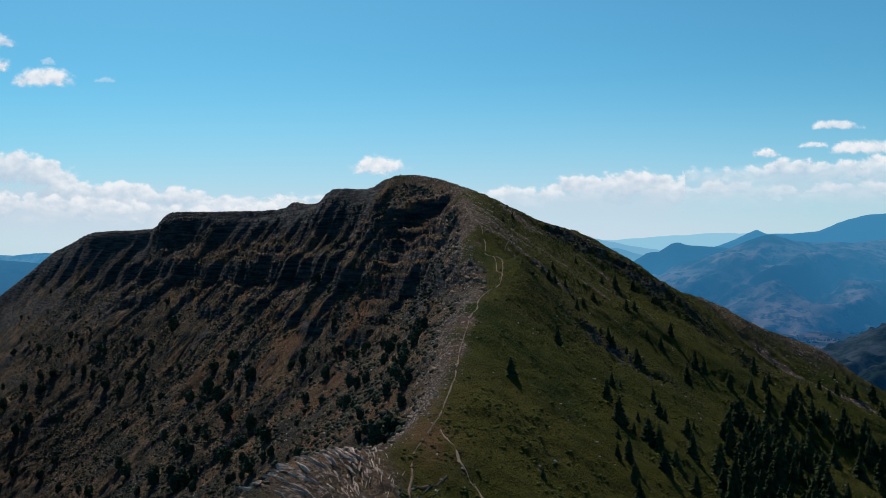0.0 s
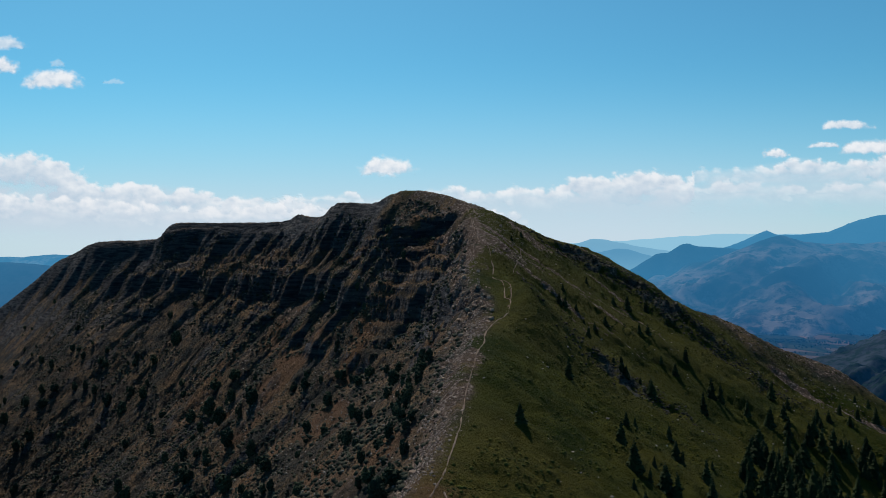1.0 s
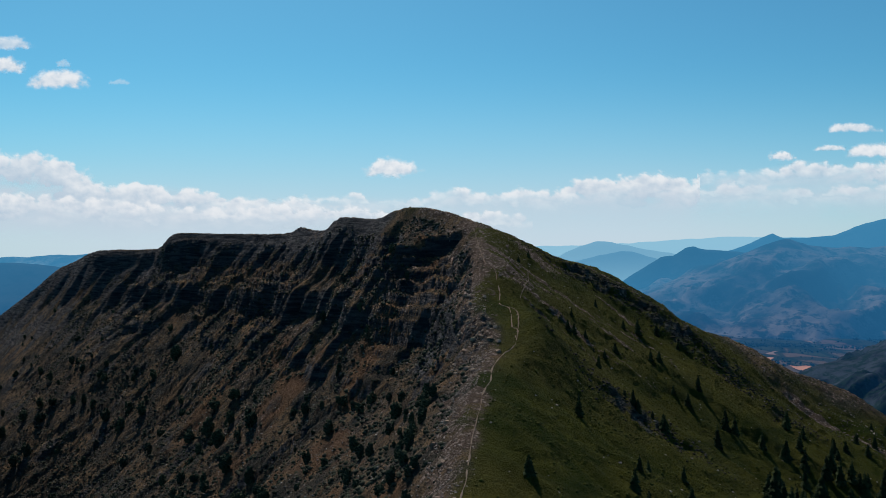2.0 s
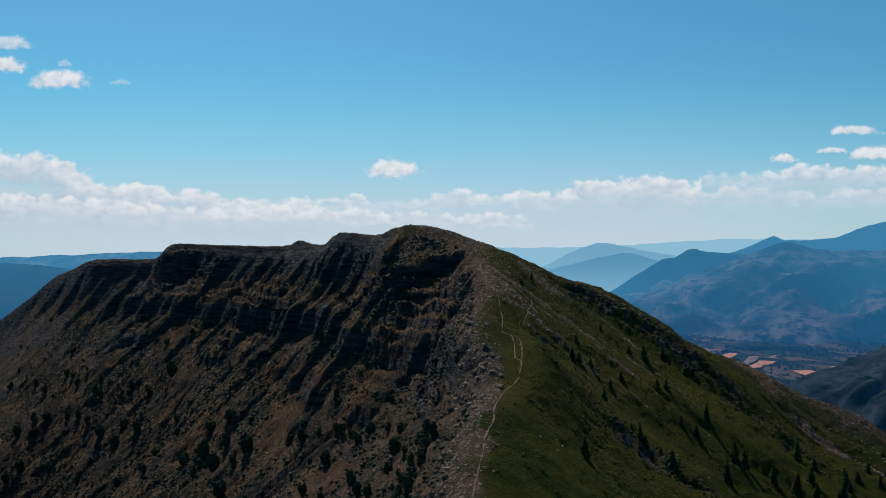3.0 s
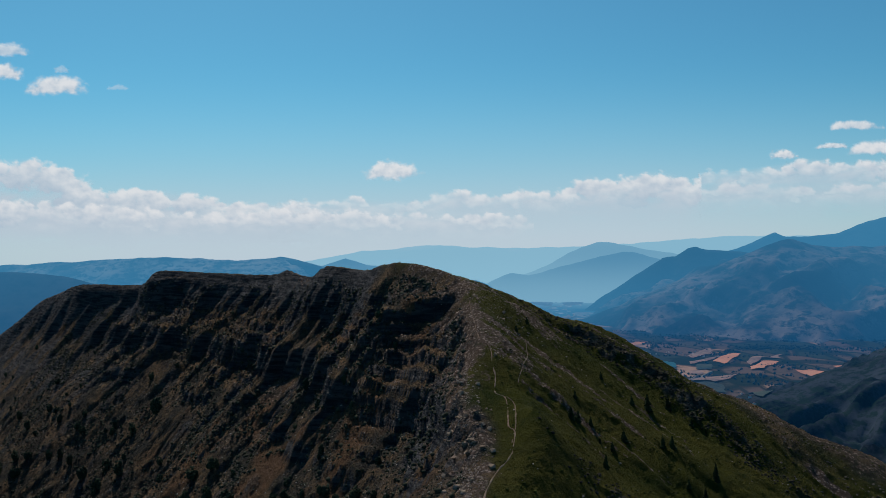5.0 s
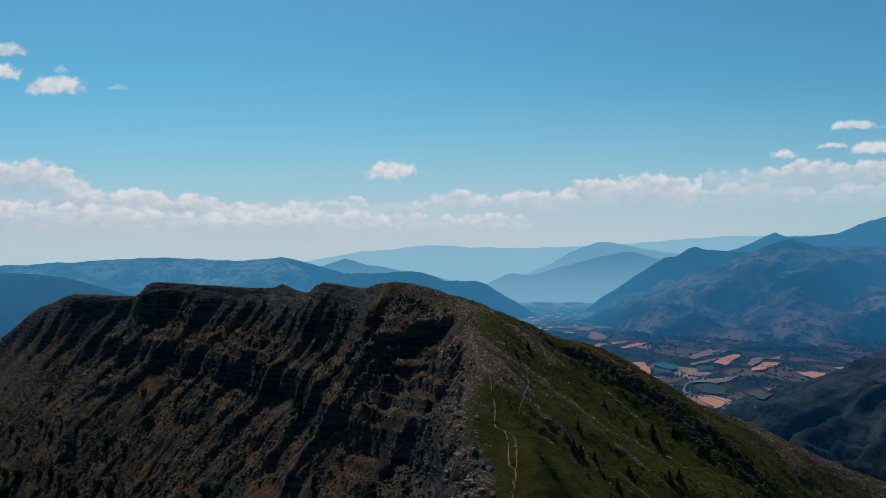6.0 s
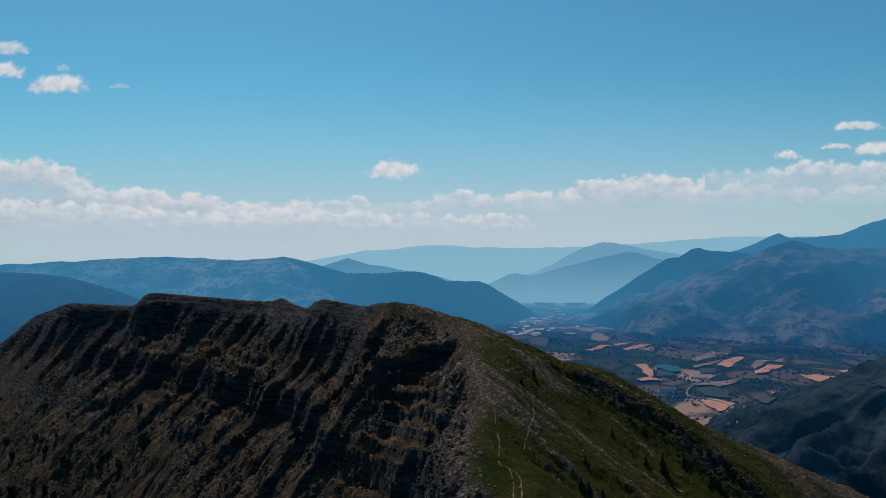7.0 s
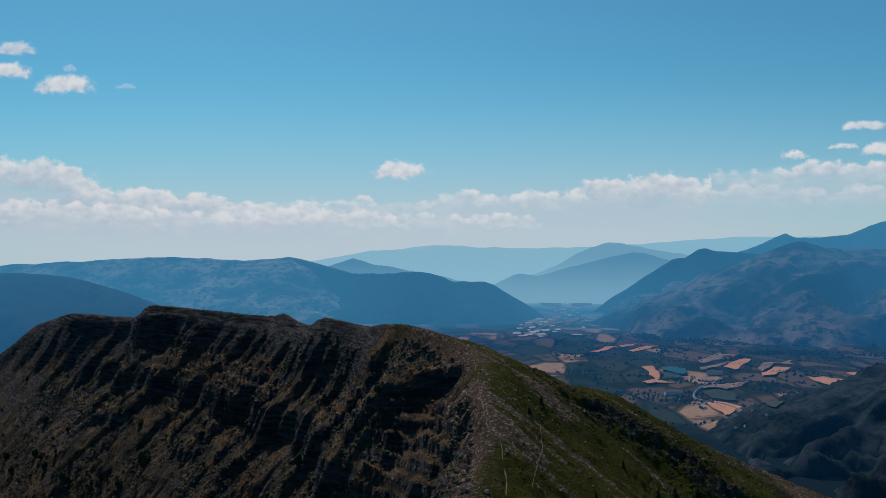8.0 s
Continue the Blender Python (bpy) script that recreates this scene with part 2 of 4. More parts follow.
def blocks(x, y, edges, seed, jitter):
    """Tilted blocks: 1 just behind the foot of each dark riser, falling to 0 at the next."""
    run = y - 0.4 * x + jitter * fbm(x, y, 34, 4, seed, 0.6)
    f = np.interp(run, edges, np.arange(len(edges)))
    k = np.floor(f)
    f = f - k
    own = 0.55 + 0.45 * np.sin(k * 12.9898 + seed) * np.cos(k * 4.17)
    return np.where(f < 0.13, smooth(0.0, 0.13, f), ((1 - f) / 0.87) ** 0.8) * (0.55 + 0.45 * own)


def mountain(x, y):
    """Height and ground masks of the mountain at x, y."""
    d, s, crest, side = to_line(x, y, CREST)
    d = np.sqrt(d * d + 1.0) - 1.0
    warp = fbm(x, y, 60, 3, 3)
    left = side > 0
    far = smooth(300, 340, s)
    corner = np.exp(-((x + 19) ** 2 + (y - 236) ** 2) / 200.0)
    # western face: steep, its level limestone beds broken into blocks that step back one behind the other
    ramp = np.where(d < 50, d, 50 + (d - 50) * 0.78)
    drop = (0.93 + 0.24 * far) * ramp + (1.0 + 4.0 * far - 2.5 * smooth(395, 430, s) + 7 * smooth(555, 600, s)) * (1 - np.exp(-d / 5)) - 8 * corner
    drop = drop + 3.2 * smooth(385, 425, s) * smooth(640, 570, s) * (1 - np.exp(-d / 1.0)) * np.exp(-d / 22)
    low = crest - drop + swells(x, y, WEST_SWELLS, 20.0) * smooth(1, 9, d) + 4.5 * np.exp(-((x + 14) ** 2 + (y - 231) ** 2) / 80.0)
    high_up = smooth(-30, -14, low + 4 * warp)
    big = blocks(x, y, RISERS, 14, 5.0) - 0.45
    small = blocks(x, y, np.arange(100, 720, 9.2), 19, 6.0) - 0.45
    tiny = blocks(x, y, np.arange(100, 720, 3.7), 23, 4.0) - 0.45
    patchy = smooth(-0.5, 0.3, fbm(x, y, 30, 3, 46))
    away = smooth(0.4, 6, d)
    low = low + away * ((0.25 + 0.75 * smooth(230, 320, s)) * (1.0 + high_up * (2.6 + 2.0 * smooth(440, 520, s))) * big + (0.3 + 0.7 * smooth(290, 370, s)) * ((0.7 + 1.2 * high_up * patchy) * small + (0.35 + 0.45 * high_up) * tiny))
    bed = low + 2.6 * fbm(x, y, 46, 4, 21, 0.55) + 0.012 * (s - 330)
    eased = 1 - 0.6 * np.exp(-((x + 12) ** 2 + (y - 233) ** 2) / 420.0)
    hard = eased * smooth(240, 262, s) * smooth(640, 520, s) * smooth(0.0, 2, d) * (0.62 + 0.38 * smooth(-0.45, 0.1, fbm(x, y, 44, 2, 29)))
    main_cliff = np.interp(bed, [-90, -15, -9.5, -6.0, 1.0, 40], [-90, -15, -11.0, -3.2, 1.0, 40]) - bed
    lower_band = np.interp(bed, [-90, -27, -22, -20, -15, 40], [-90, -27, -23.2, -19.2, -15, 40]) - bed
    rim_cliff = np.interp(bed, [-90, 1.0, 6.0, 12.5, 17, 40], [-90, 1.0, 4.0, 15.2, 17.3, 40]) - bed
    low = low + hard * (main_cliff + lower_band * patchy + rim_cliff * (0.3 + 0.7 * smooth(415, 450, s)))
    drop_left = crest - low
    # eastern side: a rounded meadow
    e = np.clip((y - 242) / np.maximum(d, 8), -1, 1.2)
    ease = smooth(4, 26, d)
    brow = 1.3 * smooth(0.1, 0.5, e) * smooth(4, 18, d) * smooth(170, 110, d)
    drop_right = meadow_drop(x, y, d, s) * (1 - ease) + (crest - eased_at(x, y)) * ease
    drop_right = drop_right - brow + 0.8 * fbm(x, y, 26, 3, 41) * smooth(5, 25, d)
    outcrop = np.zeros_like(d)
    for line, height in zip(LEDGES, (1.3, 1.1, 1.3)):
        ld, ls, _, lside = to_line(x, y, line)
        off = ld * lside + 2.2 * fbm(x, y, 9, 3, 43)
        length = sum(math.hypot(b[0] - a[0], b[1] - a[1]) for a, b in zip(line[:-1], line[1:]))
        ends = smooth(0, 8, ls) * smooth(length, length - 8, ls)
        drop_right = drop_right - height * ends * smooth(-1.5, 1.5, off) * smooth(16, 3, off) + 0.2 * height * ends * smooth(1, -2, off) * smooth(-12, -3, off)
        outcrop = np.maximum(outcrop, ends * smooth(5.0, 2.0, np.abs(off + 1.5)) * smooth(-0.7, 0.1, fbm(x, y, 7, 3, 45)))
    drop_right = drop_right - swells(x, y, EAST_SWELLS, 13.0) * smooth(2, 9, d) + 0.065 * np.maximum(y - 256, 0) * smooth(2, 9, d)
    z = crest - np.where(left, drop_left, drop_right)
    # thin beds: small ledges, level with the strata
    bed = z + 0.02 * y + 0.03 * x + 0.9 * fbm(x, y, 30, 3, 23)
    for thick, share in ((3.1, 0.75), (1.45, 0.8)):
        g = bed / thick - np.floor(bed / thick)
        ledge = thick * (smooth(0.60, 0.97, g) - g)
        z = z + np.where(left, share * ledge * smooth(3, 9, d) * (0.25 + 0.75 * smooth(225, 290, s)) * smooth(-26, -12, z) * smooth(-0.4, 0.2, fbm(x, y, 27, 2, 27) + 0.15), 0)
    inner = smooth(0, 5, d)
    rough_left = (0.7 * fbm(x, y, 10, 4, 51, 0.65) + 0.42 * ridged(x, y, 3.6, 3, 53) + 0.36 * ridged(x, y, 1.7, 2, 55) - 0.4 + 0.5 * smooth(400, 470, s) * ridged(x, y, 7.0, 3, 58)) * inner * (0.5 + 0.5 * smooth(200, 330, s))
    rough_right = (0.34 * fbm(x, y, 5, 4, 61, 0.65) + 0.75 * fbm(0.57 * x + 0.82 * y, 0.25 * (0.82 * x - 0.57 * y), 9, 4, 65, 0.6) + 0.22 * ridged(x, y, 2.4, 2, 67)) * inner + outcrop * (0.8 * ridged(x, y, 3.2, 4, 63) - 0.2)
    crag = (0.22 * ridged(x, y, 6, 3, 71) - 0.12) * np.exp(-(d / 5) ** 2) * smooth(318, 340, s)
    z = z + np.where(left, rough_left, rough_right) + crag
    outer = np.where(left, smooth(0.5, 3, d) * smooth(17, 9, d) * smooth(236, 246, s) * smooth(302, 288, s), 0)
    z = z + outer * (1.3 * ridged(x, y, 5.5, 3, 57) - 0.5)
    # grey outcrop where the path bends round the crest
    crop = np.exp(-((x - 3.5) ** 2 / 34.0 + (y - 174) ** 2 / 130.0)) + 0.7 * np.exp(-((x + 1) ** 2 / 16.0 + (y - 147) ** 2 / 150.0))
    z = z + crop * (1.1 * ridged(x, y, 4.2, 4, 73) + 0.1) * smooth(9.5, 5.5, x - 0.02 * (y - 174))
    # foreground outcrop of tilted slabs
    slab = np.exp(-((x + 11) ** 2 / 60.0 + (y - 76) ** 2 / 110.0))
    z = z + slab * (0.7 * ridged(0.87 * x + 0.5 * y, 0.14 * (0.5 * x - 0.87 * y), 2.6, 3, 75) - 0.1)
    # masks
    signed = np.where(left, -d, d) + 1.6 * fbm(x, y, 9, 3, 81)
    green = smooth(-1.0, 1.2, signed) * (1 - smooth(335, 360, s))
    bare = smooth(56, 70, d - 6 * fbm(x, y, 16, 3, 83)) * smooth(-0.12, 0.1, e + 0.12 * fbm(x, y, 22, 3, 85))
    green = green * (1 - 0.85 * bare * (~left))
    rock = np.where(left, 0.55 * smooth(0.15, 0.6, fbm(x, y, 12, 4, 91)) * (0.25 + 0.75 * far), 0.62 * outcrop)
    knob = np.where(left, smooth(0.5, 3, d) * smooth(17, 9, d) * smooth(236, 246, s) * smooth(302, 288, s), 0)
    rock = np.maximum(rock, knob * smooth(-0.3, 0.2, fbm(x, y, 7, 3, 99)))
    # bare rock, spread wider over the far flank to imitate its shade
    rock = np.maximum(rock, np.where(left, 0.6 * smooth(445, 500, s) * smooth(60, 25, d + 14 * fbm(x, y, 14, 4, 101)) * smooth(-0.6, 0.0, fbm(x, y, 9, 3, 102)), 0))
    rock = np.maximum(rock, 0.9 * crop * smooth(-0.4, 0.2, fbm(x, y, 4, 3, 104)))
    rock = np.maximum(rock, slab * smooth(-0.2, 0.5, fbm(0.87 * x + 0.5 * y, 0.14 * (0.5 * x - 0.87 * y), 2.6, 3, 77)))
    rock = np.maximum(rock, 0.9 * smooth(326, 345, s) * smooth(9, 4, d + 2 * fbm(x, y, 6, 3, 103)))
    scree = smooth(6.0, 1.5, np.abs(signed + 2.6)) * smooth(120, 150, s) * (1 - smooth(318, 345, s)) * 0.6 * (0.72 + 0.28 * smooth(-0.4, 0.3, fbm(x, y, 8, 3, 88)))
    strips = smooth(-0.25, 0.35, fbm(0.57 * x + 0.82 * y, 0.12 * (0.82 * x - 0.57 * y), 4.0, 3, 87))
    scree = np.maximum(scree, 0.66 * strips * smooth(23, 5, np.abs(signed - 6)) * smooth(256, 276, s) * (1 - smooth(300, 326, s)))
    thin = smooth(0.22, 0.5, fbm(0.57 * x + 0.82 * y, 0.10 * (0.82 * x - 0.57 * y), 3.0, 3, 89))
    scree = np.maximum(scree, 0.62 * thin * smooth(-2, 4, signed) * smooth(62, 30, signed) * smooth(225, 262, s) * (1 - smooth(300, 330, s)))
    rubble = smooth(8.0, 2.5, np.abs(signed + 3.5)) * smooth(236, 262, s) * (1 - smooth(318, 340, s))
    scree = np.maximum(scree, 0.68 * rubble * smooth(-0.6, 0.1, fbm(x, y, 5, 3, 90)))
    scree = np.maximum(scree, 0.62 * crop * smooth(8.5, 6.0, x) * smooth(-0.2, 0.3, fbm(x, y, 3, 3, 108)))
    scree = np.maximum(scree, 0.5 * bare * (~left))
    chute_d, chute_s, _, _ = to_line(x, y, [(80, 237, 0), (88, 231, 0), (93, 227, 0), (100, 222, 0), (112, 214, 0)])
    scree = np.maximum(scree, np.where(left, 0, 0.85 * smooth(3.2, 0.8, chute_d + 1.6 * fbm(x, y, 6, 3, 107)) * smooth(0, 6, chute_s)))
    plate = np.exp(-((x + 10.5) ** 2 / 45.0 + (y - 76) ** 2 / 100.0))
    green = green * (1 - smooth(0.15, 0.5, plate)) * (1 - smooth(0.3, 0.7, crop))
    scree = np.maximum(scree, 0.5 * smooth(0.12, 0.5, plate))
    # less pale scree on the far flank, so its colour stays dark like shade
    scree = np.maximum(scree, np.where(left, (0.46 - 0.3 * smooth(430, 480, s)) * smooth(0.25, 0.6, fbm(x, y, 20, 4, 93)), 0))
    rust = 0.75 * np.exp(-((x + 1.5) ** 2 / 9.0 + (y - 92) ** 2 / 45.0)) * smooth(-0.5, 0.3, fbm(x, y, 3, 3, 97) + 0.2)
    rust = np.maximum(rust, np.where(left, (0.62 - 0.45 * smooth(350, 430, s)) * smooth(0.02, 0.45, fbm(x - 0.5 * y, y + 0.4 * x, 17, 3, 95)) * smooth(5, 10, d) * (1 - smooth(45, 70, d)), 0))
    rust = rust * (1 - smooth(0.3, 0.7, rock))
    return BASE + z, dict(green=green, rock=rock, scree=scree, rust=rust)


def steps(*spans):
    """Grid lines: fine where the camera passes near, wide apart elsewhere."""
    return np.concatenate([np.arange(a, b, h) for a, b, h in spans])


MX = steps((-330, -140, 1.1), (-140, 112, 0.6), (112, 260, 1.6))
MY = steps((-150, 20, 3.4), (20, 64, 1.2), (64, 320, 0.6), (320, 420, 0.9), (420, 640, 1.8))
gx, gy = np.meshgrid(MX, MY)
MZ, masks = mountain(gx, gy)
# bare rock stands wherever the face is too steep to hold soil
fall = np.hypot(*np.gradient(MZ, MY, MX))
bare = smooth(1.5, 2.4, fall + 0.3 * fbm(gx, gy, 5, 3, 105)) * np.clip(1.15 - masks["green"], 0, 1)
masks["rock"] = np.maximum(masks["rock"] * smooth(0.2, 0.8, fall), bare)
masks["rust"] = masks["rust"] * (1 - smooth(0.2, 0.6, bare))
masks["scree"] = masks["scree"] * (1 - smooth(0.3, 0.8, bare))
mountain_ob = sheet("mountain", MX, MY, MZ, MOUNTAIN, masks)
tagged(mountain_ob, "steep rocky mountain with a green meadow flank", "mountain", kind="structure")


def ground_z(x, y):
    a = min(max(int(np.searchsorted(MX, x)) - 1, 0), len(MX) - 2)
    b = min(max(int(np.searchsorted(MY, y)) - 1, 0), len(MY) - 2)
    u, v = (x - MX[a]) / (MX[a + 1] - MX[a]), (y - MY[b]) / (MY[b + 1] - MY[b])
    return float((MZ[b, a] * (1 - u) + MZ[b, a + 1] * u) * (1 - v) + (MZ[b + 1, a] * (1 - u) + MZ[b + 1, a + 1] * u) * v)


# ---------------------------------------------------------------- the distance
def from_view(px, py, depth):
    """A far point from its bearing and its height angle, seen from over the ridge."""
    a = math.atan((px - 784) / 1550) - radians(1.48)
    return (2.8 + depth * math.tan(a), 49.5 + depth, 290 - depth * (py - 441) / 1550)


FAR = []


def far_z(x, y):
    return np.maximum.reduce([f(x, y) for f in FAR])


def valley(x, y):
    z = 5 * fbm(x, y, 500, 4, 7) + 14 * smooth(0.1, 0.6, fbm(x, y, 420, 3, 17)) * smooth(3200, 2200, y)
    return z + 150 * smooth(900, 100, np.hypot(x + 60, y - 300)) + 40 * smooth(500, -500, y)


FAR.append(valley)
def patchwork(name):
    """The valley floor: strips of dry and green land with hedges between them, with the same haze painted in."""
    n = Nodes(name, 1.0, 0.0)
    lie = n.stretch((0.011, 0.0042, 0.0), (0, 0, 0.35))
    pick = n.t.nodes.new("ShaderNodeSeparateColor")
    n.put(pick.inputs[0], n.cells(1.0, lie, "Color"))
    col = n.mix(n.span(pick.outputs[0], 0.25, 0.6), (0.040, 0.054, 0.040), (0.135, 0.095, 0.078))
    col = n.mix(n.span(pick.outputs[1], 0.74, 0.78), col, (0.40, 0.25, 0.18))
    hedge = n.cells(1.0, lie, "Distance", "DISTANCE_TO_EDGE")
    col = n.mix(n.span(hedge, 0.09, 0.03, 0, 0.8), col, (0.016, 0.028, 0.02))
    col = n.mix(n.span(n.noise(0.006, 6, 0.65), 0.50, 0.58, 0, 0.85), col, (0.018, 0.030, 0.022))
    col = n.mix(n.span(n.noise(0.05, 4, 0.6), 0.5, 0.7, 0, 0.4), col, (0.03, 0.04, 0.03))
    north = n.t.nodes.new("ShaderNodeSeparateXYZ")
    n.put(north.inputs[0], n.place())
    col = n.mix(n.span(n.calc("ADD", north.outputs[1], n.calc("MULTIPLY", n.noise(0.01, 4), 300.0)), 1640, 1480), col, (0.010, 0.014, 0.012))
    n.put(n.b.inputs["Base Color"], n.mix(0.25, col, (0.0, 0.0, 0.0)))
    return paint_haze(n, -650, 5500)


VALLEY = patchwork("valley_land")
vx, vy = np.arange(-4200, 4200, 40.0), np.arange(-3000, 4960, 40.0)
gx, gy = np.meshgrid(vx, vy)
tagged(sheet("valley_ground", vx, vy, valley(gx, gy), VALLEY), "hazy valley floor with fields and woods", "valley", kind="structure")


def far_range(name, label, pts, depth, material, front=0.45, back=None, spread=900, step=20, rough=30, size=420, seed=5):
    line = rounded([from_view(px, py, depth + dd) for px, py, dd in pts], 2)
    lx, ly = [p[0] for p in line], [p[1] for p in line]

    def height(x, y):
        if back is None:
            z, d = roof_line(x, y, line, front)
        else:
            d, s, crest, side = to_line(x, y, line)
            z = crest - np.where(side < 0, front, back) * d
        wx, wy = x + 60 * fbm(x, y, 300, 2, seed + 8), y + 60 * fbm(x, y, 300, 2, seed + 9)
        return z + rough * (ridged(wx, wy, size, 5, seed) - 0.9) * smooth(10, 220, d) + 4.5 * fbm(x, y, 110, 5, seed + 3)

    FAR.append(height)
    xs = np.arange(min(lx) - spread * 0.6, max(lx) + spread * 0.6, step)
    ys = np.arange(min(ly) - spread, min(max(ly) + 300, 4950), step)
    x, y = np.meshgrid(xs, ys)
    return tagged(sheet(name, xs, ys, height(x, y), material), label, "mountain range", kind="structure")


def blue(name, extra, a=(0.08, 0.09, 0.08), b=(0.06, 0.07, 0.06), **more):
    return distant(name, a, b, extra, **more)


# the air_ materials carry each range's haze as painted blue emission
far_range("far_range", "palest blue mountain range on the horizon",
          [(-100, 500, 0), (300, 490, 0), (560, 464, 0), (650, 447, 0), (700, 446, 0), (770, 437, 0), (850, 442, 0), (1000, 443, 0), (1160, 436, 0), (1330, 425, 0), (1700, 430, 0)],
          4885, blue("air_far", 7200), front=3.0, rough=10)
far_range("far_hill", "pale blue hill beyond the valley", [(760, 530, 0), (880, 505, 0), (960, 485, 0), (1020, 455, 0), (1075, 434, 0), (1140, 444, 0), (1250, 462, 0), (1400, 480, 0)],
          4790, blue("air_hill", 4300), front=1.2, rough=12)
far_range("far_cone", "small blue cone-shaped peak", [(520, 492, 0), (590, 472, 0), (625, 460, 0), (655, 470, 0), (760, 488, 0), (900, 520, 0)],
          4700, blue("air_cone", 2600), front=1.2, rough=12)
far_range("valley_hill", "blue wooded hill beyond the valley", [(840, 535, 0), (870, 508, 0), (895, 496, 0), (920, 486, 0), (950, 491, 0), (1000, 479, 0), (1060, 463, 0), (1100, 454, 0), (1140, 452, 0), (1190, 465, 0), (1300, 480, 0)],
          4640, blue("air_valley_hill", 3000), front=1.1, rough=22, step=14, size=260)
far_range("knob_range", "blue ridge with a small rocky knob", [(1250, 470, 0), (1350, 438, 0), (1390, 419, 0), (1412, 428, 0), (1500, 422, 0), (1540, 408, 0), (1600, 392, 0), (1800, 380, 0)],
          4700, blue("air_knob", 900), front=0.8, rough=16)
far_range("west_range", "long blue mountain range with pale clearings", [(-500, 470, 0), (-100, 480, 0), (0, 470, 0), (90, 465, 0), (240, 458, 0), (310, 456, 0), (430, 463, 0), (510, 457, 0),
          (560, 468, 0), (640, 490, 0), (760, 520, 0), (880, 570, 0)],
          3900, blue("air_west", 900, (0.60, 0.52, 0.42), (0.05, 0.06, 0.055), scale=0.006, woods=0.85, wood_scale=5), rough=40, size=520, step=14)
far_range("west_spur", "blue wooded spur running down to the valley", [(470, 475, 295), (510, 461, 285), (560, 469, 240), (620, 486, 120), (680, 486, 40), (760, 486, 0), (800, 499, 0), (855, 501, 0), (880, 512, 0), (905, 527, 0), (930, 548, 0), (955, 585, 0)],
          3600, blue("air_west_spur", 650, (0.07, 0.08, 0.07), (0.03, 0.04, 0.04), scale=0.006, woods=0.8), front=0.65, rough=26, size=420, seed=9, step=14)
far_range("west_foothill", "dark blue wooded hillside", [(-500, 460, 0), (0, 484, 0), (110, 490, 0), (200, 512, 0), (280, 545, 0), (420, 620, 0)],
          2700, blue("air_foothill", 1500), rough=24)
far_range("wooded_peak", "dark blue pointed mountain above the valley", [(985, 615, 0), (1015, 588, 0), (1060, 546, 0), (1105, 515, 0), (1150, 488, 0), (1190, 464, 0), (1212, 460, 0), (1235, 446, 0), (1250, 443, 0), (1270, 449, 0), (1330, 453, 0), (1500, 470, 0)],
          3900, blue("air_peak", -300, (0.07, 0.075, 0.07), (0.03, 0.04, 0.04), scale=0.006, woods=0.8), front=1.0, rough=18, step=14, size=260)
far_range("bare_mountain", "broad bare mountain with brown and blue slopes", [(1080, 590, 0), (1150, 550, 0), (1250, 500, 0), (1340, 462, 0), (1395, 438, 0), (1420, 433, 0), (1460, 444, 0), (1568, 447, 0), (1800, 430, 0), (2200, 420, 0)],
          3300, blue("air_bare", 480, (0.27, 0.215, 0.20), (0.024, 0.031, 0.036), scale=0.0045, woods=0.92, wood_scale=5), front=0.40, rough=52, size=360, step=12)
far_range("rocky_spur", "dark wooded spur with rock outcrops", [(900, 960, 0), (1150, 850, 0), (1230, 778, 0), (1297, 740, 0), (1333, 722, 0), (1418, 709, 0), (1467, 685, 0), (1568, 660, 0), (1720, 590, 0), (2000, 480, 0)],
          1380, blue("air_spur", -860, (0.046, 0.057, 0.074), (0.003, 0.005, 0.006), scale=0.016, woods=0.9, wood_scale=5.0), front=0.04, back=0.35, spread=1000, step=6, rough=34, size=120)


def veil_material(name, colour, low):
    """Glowing cloud or haze of the sky's backdrop: cover and shading are stored on its points."""
    n = Nodes(name, 1.0, 0.0)
    col = n.mix(n.mask("lit"), low, colour)
    glow = n.node("ShaderNodeEmission", Color=col, Strength=1.0)
    clear = n.t.nodes.new("ShaderNodeBsdfTransparent")
    mx = n.t.nodes.new("ShaderNodeMixShader")
    n.put(mx.inputs[0], n.mask("cover"))
    n.t.links.new(clear.outputs[0], mx.inputs[1])
    n.t.links.new(glow.outputs[0], mx.inputs[2])
    n.t.links.new(mx.outputs[0], n.t.nodes["Material Output"].inputs[0])
    return n.m


def upright(name, px0, px1, py0, py1, step, depth, field, material, label, kind="structure", category="cloud", group=""):
    """A sheet of the sky's backdrop, standing far behind the land."""
    a, b = np.arange(px0, px1 + step, step), np.arange(py0, py1 + step, step)
    u, v = np.meshgrid(a, b)
    cover, lit = field(u, v)
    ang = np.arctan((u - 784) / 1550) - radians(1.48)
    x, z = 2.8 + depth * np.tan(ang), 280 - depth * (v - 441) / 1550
    ob = sheet(name, a, b, z, material, dict(cover=cover, lit=lit))
    co = np.stack([x, np.full_like(x, 49.5 + depth), z], -1)
    ob.data.vertices.foreach_set("co", co.astype(np.float32).ravel())
    ob.data.update()
    ob.visible_shadow = False
    return tagged(ob, label, category, group, kind)


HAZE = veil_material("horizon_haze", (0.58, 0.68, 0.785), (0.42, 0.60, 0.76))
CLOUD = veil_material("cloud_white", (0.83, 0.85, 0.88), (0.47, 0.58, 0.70))
